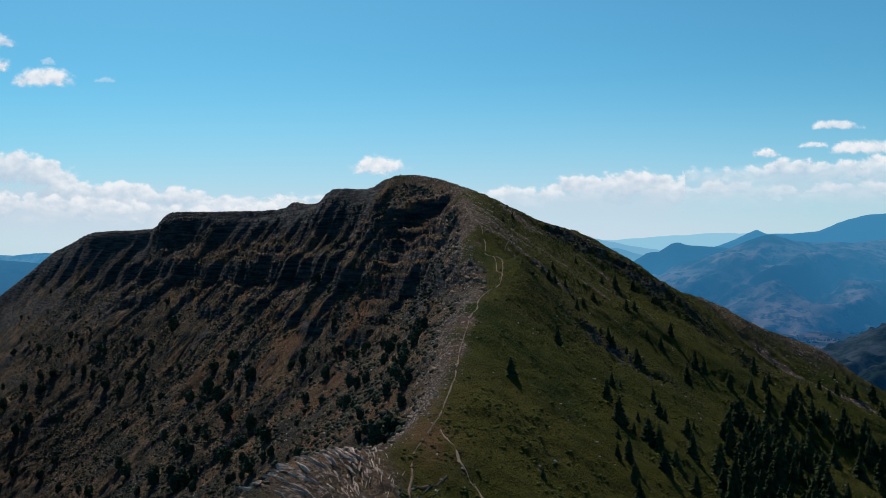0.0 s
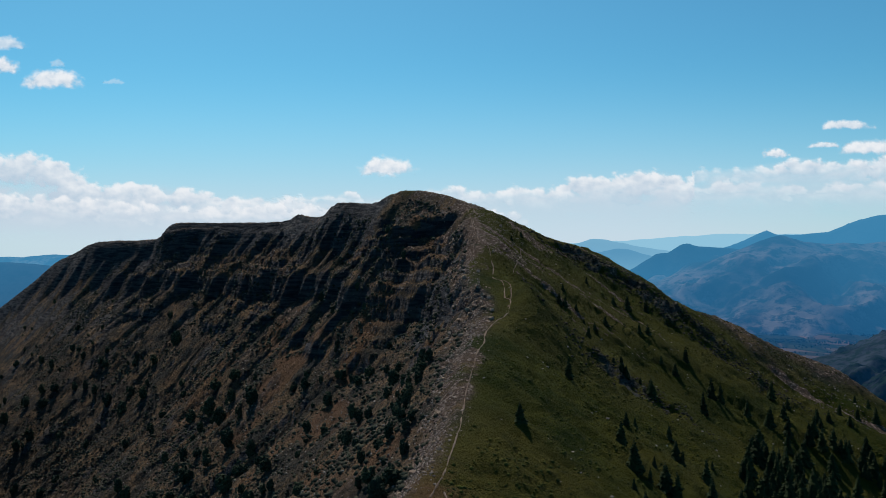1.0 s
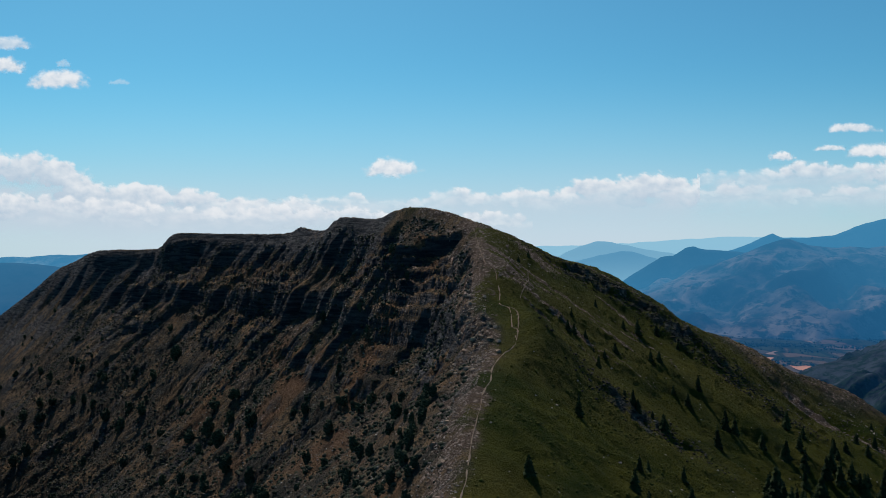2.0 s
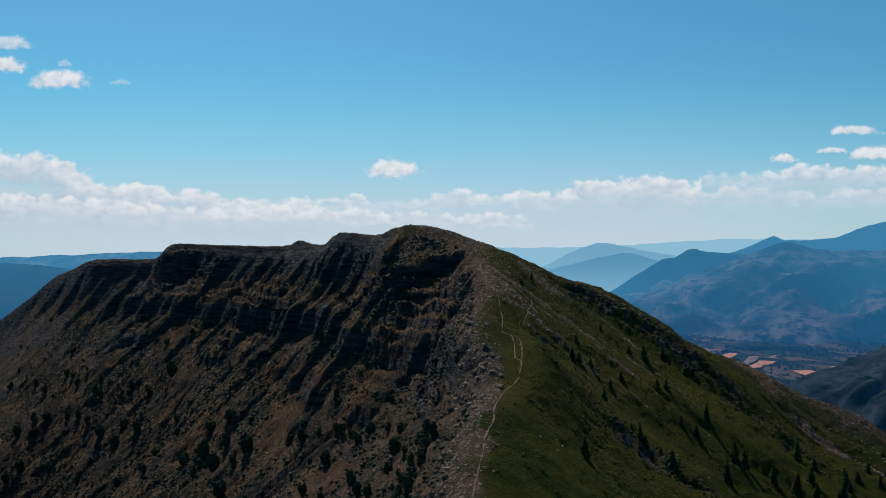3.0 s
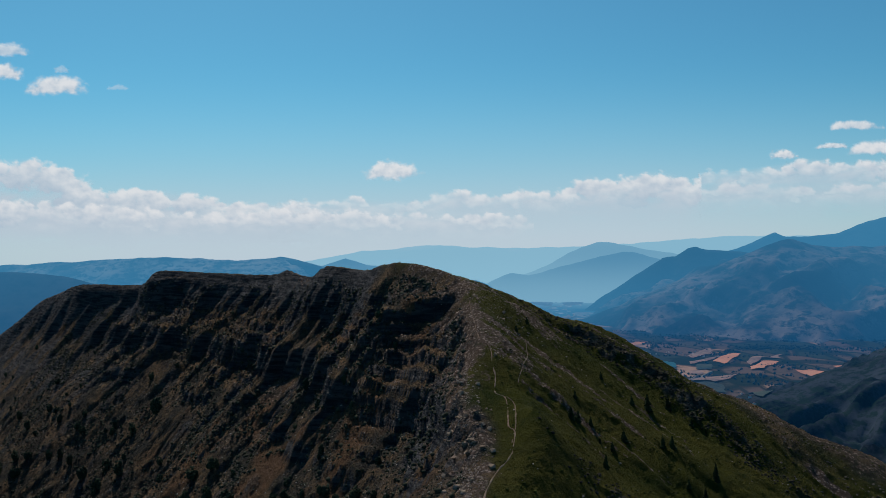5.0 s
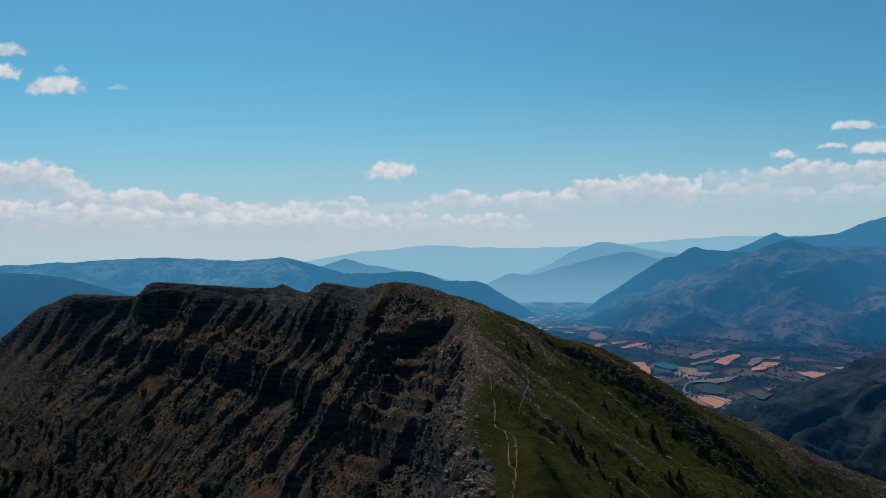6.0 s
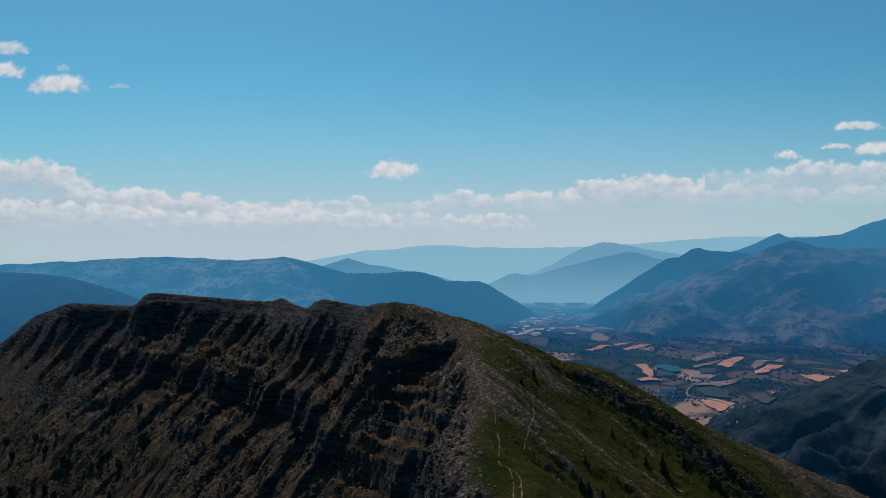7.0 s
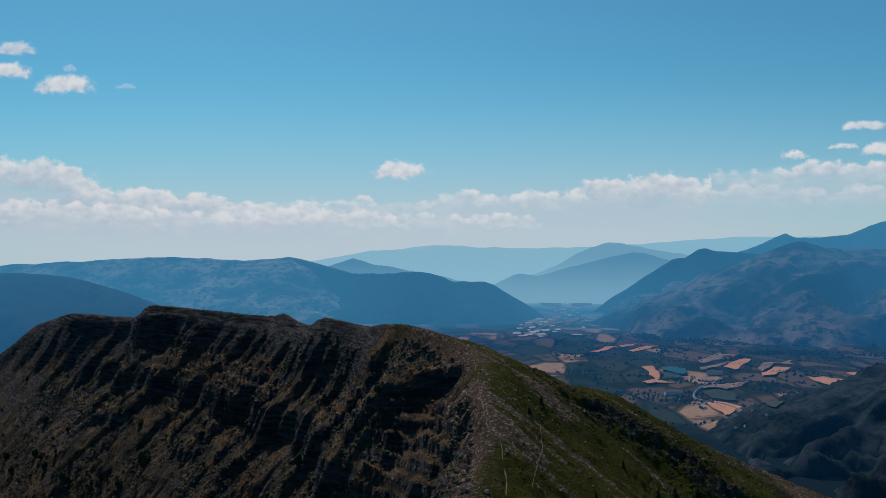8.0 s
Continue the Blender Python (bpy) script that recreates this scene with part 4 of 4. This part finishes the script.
# ---------------------------------------------------------------- pines and scrub of the rocky face
PINES = [(shrub_pine(s, 3.0, r), 3.0) for s, r in ((21, 0.27), (22, 0.22), (23, 0.34), (24, 0.25))]
for (ob, _), (x, y) in zip(PINES, ((-30.0, 190.0), (-62.0, 262.0), (-90.0, 300.0), (-120.0, 340.0))):
    tagged(ob, "dark rounded mountain pine on a rocky slope", "tree", "pines of the rocky face")
    ob.matrix_basis = Matrix.Translation((x, y, ground_z(x, y) - 0.1))
FACE_PINES = [(-125.9, 326.1, 5.2), (-145.4, 344.2, 4.0), (-140.0, 341.5, 4.0), (-161.7, 351.5, 5.6), (-167.8, 373.1, 4.9), (-109.5, 329.4, 4.8), (-101.8, 330.7, 6.5), (-84.8, 284.7, 3.3), (-69.2, 257.5, 6.5), (-69.9, 267.4, 4.6), (-62.0, 242.3, 5.6), (-55.2, 223.3, 6.0), (-51.5, 233.2, 6.4), (-60.5, 247.7, 4.3), (-76.4, 263.0, 4.6), (-46.4, 209.9, 4.9), (-37.7, 184.9, 4.6), (-48.6, 207.6, 3.6), (-53.0, 208.4, 4.2), (-42.3, 184.3, 2.7), (-59.3, 220.5, 3.8), (-61.4, 226.1, 3.3), (-79.3, 249.3, 4.3), (-69.5, 234.5, 4.1), (-64.3, 219.1, 6.0), (-62.4, 209.6, 5.5), (-72.8, 219.0, 6.0), (-64.1, 209.3, 4.8)]
FACE_SCRUB = [(-60.2, 210.5, 3.7), (-38.3, 173.4, 4.5), (-42.9, 178.8, 2.6), (-76.3, 218.1, 3.2), (-114.8, 311.4, 5.0), (-115.8, 321.7, 4.7), (-107.3, 310.5, 5.8), (-91.7, 273.3, 4.7), (-105.0, 288.3, 4.2), (-158.1, 344.8, 5.5), (-175.8, 350.2, 6.1), (-168.3, 351.5, 5.1), (-157.3, 331.7, 5.8), (-160.8, 328.9, 5.7), (-10.3, 168.2, 4.4), (-8.1, 139.2, 2.4), (-24.3, 206.9, 3.0), (-18.7, 176.5, 3.6), (-16.1, 162.6, 3.3), (-20.0, 167.9, 1.9), (-11.5, 97.0, 4.8), (-8.0, 107.0, 4.6), (-10.0, 101.0, 4.2), (-6.5, 111.0, 3.6), (-13.0, 94.0, 3.6), (-10.3, 120.6, 3.1), (-5.7, 120.3, 2.4), (-3.4, 154.0, 2.7), (-5.1, 128.6, 2.2)]
for row in (FACE_PINES, FACE_SCRUB):
    for x, y, h in row:
        stand(PINES, x, y, 0.86 * h, rng)
# scrub that lines the rocky side of the ridge
for _ in range(40):
    k = rng.uniform(0, 1)
    x, y = -6.5 + 5.5 * k + rng.gauss(0, 1.6), 112 + 56 * k + rng.gauss(0, 3)
    stand(PINES, x - 3.5, y, rng.uniform(0.9, 2.6), rng)
spots = np.random.default_rng(8)
x, y = spots.uniform(-230, -6, 2600), spots.uniform(120, 470, 2600)
d, s, crest, side = to_line(x, y, CREST)
keep = (side > 0) & (d > 12) & (d < 95) & (s > 190)
keep &= fbm(x, y, 28, 3, 401) > 0.12 - 0.25 * (d > 40) + 0.35 * (d < 26)
for px, py, pd in list(zip(x[keep], y[keep], d[keep]))[:115]:
    stand(PINES, float(px), float(py), rng.uniform(1.2, 3.4) * (1.25 if pd > 40 else 1.0), rng)
x, y = spots.uniform(-80, -10, 900), spots.uniform(115, 250, 900)
d, s, crest, side = to_line(x, y, CREST)
keep = (side > 0) & (d > 7) & (d < 60) & (fbm(x, y, 20, 3, 411) > 0.05)
for px, py in list(zip(x[keep], y[keep]))[:80]:
    stand(PINES, float(px), float(py), rng.uniform(1.0, 2.9), rng)
# low scrub between them, past counting
def ground_many(x, y):
    a = np.clip(np.searchsorted(MX, x) - 1, 0, len(MX) - 2)
    b = np.clip(np.searchsorted(MY, y) - 1, 0, len(MY) - 2)
    u, v = (x - MX[a]) / (MX[a + 1] - MX[a]), (y - MY[b]) / (MY[b + 1] - MY[b])
    return (MZ[b, a] * (1 - u) + MZ[b, a + 1] * u) * (1 - v) + (MZ[b + 1, a] * (1 - u) + MZ[b + 1, a + 1] * u) * v


def quick_mesh(name, verts, tris, material):
    me = bpy.data.meshes.new(name)
    me.vertices.add(len(verts))
    me.vertices.foreach_set("co", verts.astype(np.float32).ravel())
    me.loops.add(tris.size)
    me.loops.foreach_set("vertex_index", tris.astype(np.int32).ravel())
    me.polygons.add(len(tris))
    me.polygons.foreach_set("loop_start", np.arange(0, tris.size, 3, dtype=np.int32))
    me.update(calc_edges=True)
    me.materials.append(material)
    return new(name, me)


def clumps(x, y, z, r, gen, flat):
    """Small angular clumps or stones round the given places: points and triangles."""
    n = len(x)
    q = gen.uniform(0, 6.28, n)[:, None] + np.arange(5)[None] * 1.2566 + gen.uniform(-0.3, 0.3, (n, 5))
    rr = r[:, None] * gen.uniform(0.7, 1.25, (n, 5))
    rim = np.stack([x[:, None] + rr * np.cos(q), y[:, None] + rr * np.sin(q), z[:, None] + r[:, None] * gen.uniform(-0.35, 0.25, (n, 5))], -1)
    top = np.stack([x + r * gen.uniform(-0.3, 0.3, n), y + r * gen.uniform(-0.3, 0.3, n), z + r * flat * gen.uniform(0.6, 1.1, n)], -1)
    low = np.stack([x, y, z - r], -1)
    verts = np.concatenate([rim, top[:, None], low[:, None]], 1).reshape(-1, 3)
    one = np.array([(k, (k + 1) % 5, 5) for k in range(5)] + [((k + 1) % 5, k, 6) for k in range(5)])
    return verts, (one[None] + 7 * np.arange(n)[:, None, None]).reshape(-1, 3)


def clump_field(name, places, low, high, material, label, category, seed, flat=0.8):
    gen = np.random.default_rng(seed)
    x, y = places
    r = low + (high - low) * gen.random(len(x)) ** 2.2
    verts, tris = clumps(x, y, ground_many(x, y) + 0.15 * r, r, gen, flat)
    return tagged(quick_mesh(name, verts, tris, material), label, category, kind="stuff")


def island(name, a, b, c):
    n = Nodes(name, 0.95, 0.03)
    r = n.t.nodes.new("ShaderNodeNewGeometry").outputs["Random Per Island"]
    return n.done(n.mix(n.span(n.noise(3.0, 4), 0.4, 0.7, 0, 0.5), n.mix(r, a, b), c))


def on_face(count, seed):
    gen = np.random.default_rng(seed)
    x, y = gen.uniform(-200, 4, count * 6), gen.uniform(100, 450, count * 6)
    d, s, crest, side = to_line(x, y, CREST[::2])
    keep = (side > 0) & (d < 90) & (d > 3) & (fbm(x, y, 17, 3, seed) > gen.uniform(-0.5, 0.45, len(x)))
    return x[keep][:count], y[keep][:count]


def on_ridge(count, seed):
    """Places along the crest, mostly on its rocky side."""
    gen = np.random.default_rng(seed)
    k = gen.integers(11, 42, count)
    pts = np.array(CREST)[:, :2]
    a, b = pts[k], pts[k + 1]
    q = (b - a) / np.hypot(*(b - a).T)[:, None]
    off = np.where(k < 32, gen.normal(2.3, 1.5, count), gen.normal(-2, 6.0, count))
    p = a + (b - a) * gen.random(count)[:, None] + np.stack([-q[:, 1], q[:, 0]], -1) * off[:, None]
    return p[:, 0], p[:, 1]


clump_field("low_scrub", on_face(24000, 5), 0.14, 0.72, island("scrub_tufts", (0.018, 0.027, 0.022), (0.046, 0.050, 0.036), (0.080, 0.062, 0.044)), "dark low scrub tufts on the rocky slope", "scrub", 5)
clump_field("loose_stones", on_face(14000, 6), 0.07, 0.36, island("grey_stones", (0.085, 0.078, 0.078), (0.30, 0.265, 0.250), (0.080, 0.070, 0.066)), "loose grey stones on the rocky slope", "stones", 6, 0.55)
clump_field("ridge_stones", on_ridge(5200, 7), 0.05, 0.24, island("pale_stones", (0.14, 0.110, 0.098), (0.40, 0.325, 0.295), (0.12, 0.092, 0.080)), "pale loose stones along the ridge", "stones", 7, 0.55)

def on_meadow(count, seed):
    gen = np.random.default_rng(seed)
    y = gen.uniform(72, 285, count * 3)
    x = gen.uniform(-0.05, 0.5, len(y)) * y
    d, s, crest, side = to_line(x, y, CREST[::2])
    keep = (side < 0) & (d > 2) & (fbm(x, y, 15, 3, seed) > gen.uniform(-0.6, 0.6, len(x)))
    return x[keep][:count], y[keep][:count]


clump_field("grass_tufts", on_meadow(9000, 15), 0.08, 0.34, island("tussock_grass", (0.020, 0.031, 0.008), (0.066, 0.070, 0.016), (0.085, 0.072, 0.022)), "dark tussocks of mountain grass", "grass", 15, 0.8)
clump_field("meadow_stones", on_meadow(500, 16), 0.08, 0.35, island("meadow_stone", (0.17, 0.14, 0.12), (0.36, 0.30, 0.27), (0.15, 0.12, 0.10)), "scattered pale stones in the meadow", "stones", 16, 0.5)

def on_ledges(count, seed):
    gen = np.random.default_rng(seed)
    pts = [np.array(p[:2], float) for line in (LEDGES[0], LEDGES[0], LEDGES[1], LEDGES[2]) for p in line]
    k = gen.integers(0, len(pts) - 1, count)
    a, b = np.array(pts)[k], np.array(pts)[k + 1]
    near = np.hypot(*(b - a).T) < 30
    p = a + (b - a) * gen.random(count)[:, None] + gen.normal(0, 3.2, (count, 2))
    return p[near, 0], p[near, 1]


def on_shoulder(count, seed):
    """The stony ground beyond the ledges of the meadow side."""
    gen = np.random.default_rng(seed)
    x, y = gen.uniform(45, 150, count * 4), gen.uniform(205, 300, count * 4)
    d, s, crest, side = to_line(x, y, CREST[::2])
    keep = (side < 0) & (y - 242 > -0.3 * d) & (d > 45) & (fbm(0.57 * x + 0.82 * y, 0.2 * (0.82 * x - 0.57 * y), 6, 3, seed) > gen.uniform(-0.4, 0.5, len(x)))
    return x[keep][:count], y[keep][:count]


LEDGE_STONE = island("ledge_stones", (0.020, 0.018, 0.015), (0.062, 0.053, 0.045), (0.026, 0.024, 0.018))
clump_field("ledge_stones", on_ledges(3000, 25), 0.12, 0.48, LEDGE_STONE, "dark broken rock along the meadow ledges", "rocks", 25, 0.6)
clump_field("shoulder_stones", on_shoulder(3500, 26), 0.10, 0.42, island("shoulder_stone", (0.045, 0.036, 0.031), (0.19, 0.155, 0.135), (0.06, 0.045, 0.036)), "broken rock on the brown shoulder", "rocks", 26, 0.6)

# ---------------------------------------------------------------- footpaths
TRAIL = plain("trodden_trail", (0.11, 0.070, 0.050), (0.23, 0.165, 0.128), 1.6, 0.95, 0.03)
MAIN = [(4.6, 235.5), (5.5, 222.7), (6.1, 216.2), (6.8, 208.8), (8.3, 206.7), (9.1, 203.2), (9.1, 199.8), (9.5, 196.3), (9.3, 190.3), (10.6, 189.2), (11.2, 185.6), (10.9, 176.6), (11.7, 173.5), (10.5, 166.0), (8.2, 159.6), (7.1, 156.1), (6.1, 151.6), (5.6, 145.5), (4.3, 138.5), (3.8, 133.9), (2.7, 125.7), (2.0, 119.0), (1.6, 113.3), (0.9, 108.1), (0.1, 101.8), (-0.5, 98.1)]
ribbon("footpath", MAIN, 0.22, TRAIL, ground_z, 0.09, "narrow pale footpath up the grassy ridge", "path", 0.85, 0.35, 3, 0.38)
ribbon("footpath", [(10.6, 189.2), (12.3, 185.0), (12.0, 176.0), (11.0, 170.0)], 0.22, TRAIL, ground_z, 0.09, "narrow pale footpath up the grassy ridge", "path", 0.85, 0.35, 5, 0.25)
ribbon("footpath", [(-0.5, 98.1), (-1.9, 92.3), (-2.8, 87.0), (-2.9, 81.4), (-3.0, 78.7), (-3.0, 74.0)], 0.26, TRAIL, ground_z, 0.09, "narrow pale footpath past the outcrop", "path", 0.85, 0.35, 6, 0.25)
ribbon("footpath", [(-0.5, 98.1), (-0.2, 94.9), (0.6, 92.2), (1.3, 90.0), (1.7, 87.7), (2.3, 86.6), (2.9, 84.8), (4.5, 80.0)], 0.26, TRAIL, ground_z, 0.09, "narrow pale footpath across the meadow", "path", 0.85, 0.35, 7, 0.25)
ribbon("footpath", [(2.1, 86.1), (0.1, 83.1), (-1.8, 80.1), (-2.8, 79.7)], 0.22, TRAIL, ground_z, 0.09, "faint connecting footpath", "path", 0.85, 0.35, 8, 0.25)
ribbon("footpath", [(17.3, 221.0), (16.9, 214.0), (16.6, 208.3), (14.6, 200.0), (13.8, 196.0)], 0.22, TRAIL, ground_z, 0.09, "faint pale side path on the slope", "path", 0.35, 0.4, 9)

# ---------------------------------------------------------------- boulders and the cairn
BOULDERS = []
for k in range(6):
    r = random.Random(60 + k)
    bm = hull(r, r.uniform(0.5, 0.8), r.uniform(0.4, 0.7), r.uniform(0.3, 0.5), 13)
    ob = part("boulder", bm, STONE)
    x, y = 3.0, 181.0 + 4 * k
    ob.matrix_basis = Matrix.Translation((x, y, ground_z(x, y) - 0.05))
    BOULDERS.append((tagged(ob, "angular pale limestone boulder on the ridge", "boulder", "boulders along the ridge"), 1.0))
gen = random.Random(77)
for x, y in zip(*on_ridge(80, 78)):
    if y > 66:
        stand(BOULDERS, float(x), float(y), gen.uniform(0.35, 1.0), gen, 0.05)
for _ in range(70):
    x, y = gen.gauss(4.0, 2.4), gen.gauss(173, 8.0)
    if x < 8.5:
        stand(BOULDERS, x, y, gen.uniform(0.3, 1.15), gen, 0.05)
# tilted slabs of the foreground outcrop
PALE_STONE = plain("pale_slab", (0.17, 0.132, 0.118), (0.40, 0.325, 0.295), 1.8, 0.9, 0.05)
SLABS = []
for k in range(5):
    r = random.Random(160 + k)
    ob = part("rock_slab", hull(r, 0.11, r.uniform(2.2, 3.6), r.uniform(0.26, 0.36), 18), PALE_STONE)
    x, y = -8.0 - k, 80.0 - 1.5 * k
    ob.matrix_basis = Matrix.Translation((x, y, ground_z(x, y))) @ Matrix.Rotation(0.52, 4, "Z")
    SLABS.append(tagged(ob, "thin tilted pale limestone slab in the outcrop", "rock slab", "slabs of the outcrop"))
for _ in range(400):
    x, y = gen.gauss(-10, 3.6), gen.gauss(77, 5.5)
    if y > 92 + 0.4 * x:
        continue
    k = gen.uniform(0.25, 0.75)
    m = Matrix.Translation((x, y, ground_z(x, y) - 0.16)) @ Matrix.Rotation(0.52 - 0.10 * (x + 10) + gen.gauss(0, 0.10), 4, "Z") @ Matrix.Rotation(gen.gauss(0.25, 0.12), 4, "Y")
    copy_thing(SLABS[gen.randrange(5)], m @ Matrix.Diagonal((k, k, k, 1)))
for _ in range(45):
    f = gen.random() * 3
    k = min(int(f), 2)
    (ax, ay), (bx, by) = [(-17.5, 64), (-13.5, 74), (-8.5, 83), (-5, 90)][k:k + 2]
    x, y = ax + (bx - ax) * (f - k) + gen.gauss(0, 0.7), ay + (by - ay) * (f - k) + gen.gauss(0, 0.7)
    stand(BOULDERS, x, y, gen.uniform(0.25, 0.6), gen, 0.05)
cairn = new("cairn")
tagged(cairn, "small heap of stones on the summit", "cairn")
cairn.location = (-12.5, 257.6, ground_z(-12.5, 257.6))
cairn.scale = (0.7, 0.7, 0.6)
for k in range(14):
    r = random.Random(200 + k)
    layer = 0 if k < 7 else 1 if k < 12 else 2
    a = k * 2.4
    st = part("stone", hull(r, 0.34, 0.28, 0.2, 10), STONE, cairn)
    st.location = (math.cos(a) * (0.55 - 0.22 * layer), math.sin(a) * (0.55 - 0.22 * layer), 0.30 * layer - 0.05)

# ---------------------------------------------------------------- houses and trees in the valley
PLASTER = distant("pale_plaster", (0.85, 0.83, 0.80), (0.80, 0.77, 0.72), 0, 0.05, 0.0)
ROOFS = distant("roof_tiles", (0.30, 0.17, 0.12), (0.26, 0.16, 0.12), 0, 0.05, 0.0)


def house(wide, deep, high):
    ob = new("house")
    bm = bmesh.new()
    bmesh.ops.create_cube(bm, size=1, matrix=Matrix.Translation((0, 0, high / 2 - 1)) @ Matrix.Diagonal((wide, deep, high + 2, 1)))
    part("wall", bm, PLASTER, ob)
    bm = bmesh.new()
    w, d = wide / 2 + 0.5, deep / 2 + 0.5
    v = [bm.verts.new(p) for p in ((-w, -d, high - 0.1), (w, -d, high - 0.1), (w, d, high - 0.1), (-w, d, high - 0.1), (-w, 0, high + d * 0.55), (w, 0, high + d * 0.55))]
    for f in ((0, 1, 5, 4), (2, 3, 4, 5), (0, 4, 3), (1, 2, 5), (3, 2, 1, 0)):
        bm.faces.new([v[i] for i in f])
    part("roof", bm, ROOFS, ob)
    return tagged(ob, "pale house with a gabled tile roof in the valley", "house", "houses of the valley")


HOUSE = house(11, 8, 5.5)
HOUSE.scale = (0.40, 0.40, 0.40)
BARN = house(34, 11, 6)
gen = random.Random(91)
HOUSE.location = (404, 1700, far_height(404, 1700))
BARN.location = (404, 1752, far_height(404, 1752))
for cx, cy, sx, sy, count in ((425, 1690, 30, 45, 12), (440, 1392, 16, 16, 7), (540, 2300, 55, 25, 12), (330, 3250, 40, 90, 10), (620, 2240, 30, 20, 5)):
    for _ in range(count):
        x, y = gen.gauss(cx, sx), gen.gauss(cy, sy)
        copy_thing(HOUSE, Matrix.Translation((x, y, far_height(x, y))) @ Matrix.Rotation(gen.uniform(0, 3.1), 4, "Z"))


def valley_trees(count, seed):
    gen = random.Random(seed)
    pts = []
    while len(pts) < count:
        y = 1250 + 1700 * gen.random()
        x = gen.uniform(0.10, 0.52) * y
        n = abs(noise.noise((x * 0.012, y * 0.008, 3.0)))
        if n < 0.035 or noise.noise((x * 0.006, y * 0.006, 8.0)) > 0.25:
            pts.append((x, y))
    p = np.array(pts)
    p = p[far_z(p[:, 0], p[:, 1]) < valley(p[:, 0], p[:, 1]) + 4]
    arr = np.random.default_rng(seed)
    r = arr.uniform(1.1, 3.4, len(p))
    verts, tris = clumps(p[:, 0], p[:, 1], far_z(p[:, 0], p[:, 1]) + 0.7 * r, r, arr, 1.1)
    ob = quick_mesh("valley_trees", verts, tris, distant("valley_foliage", (0.022, 0.036, 0.024), (0.030, 0.045, 0.028), 0, 0.05, 0.0))
    tagged(ob, "dark hedgerow trees between the valley fields", "trees", kind="stuff")


valley_trees(3600, 14)
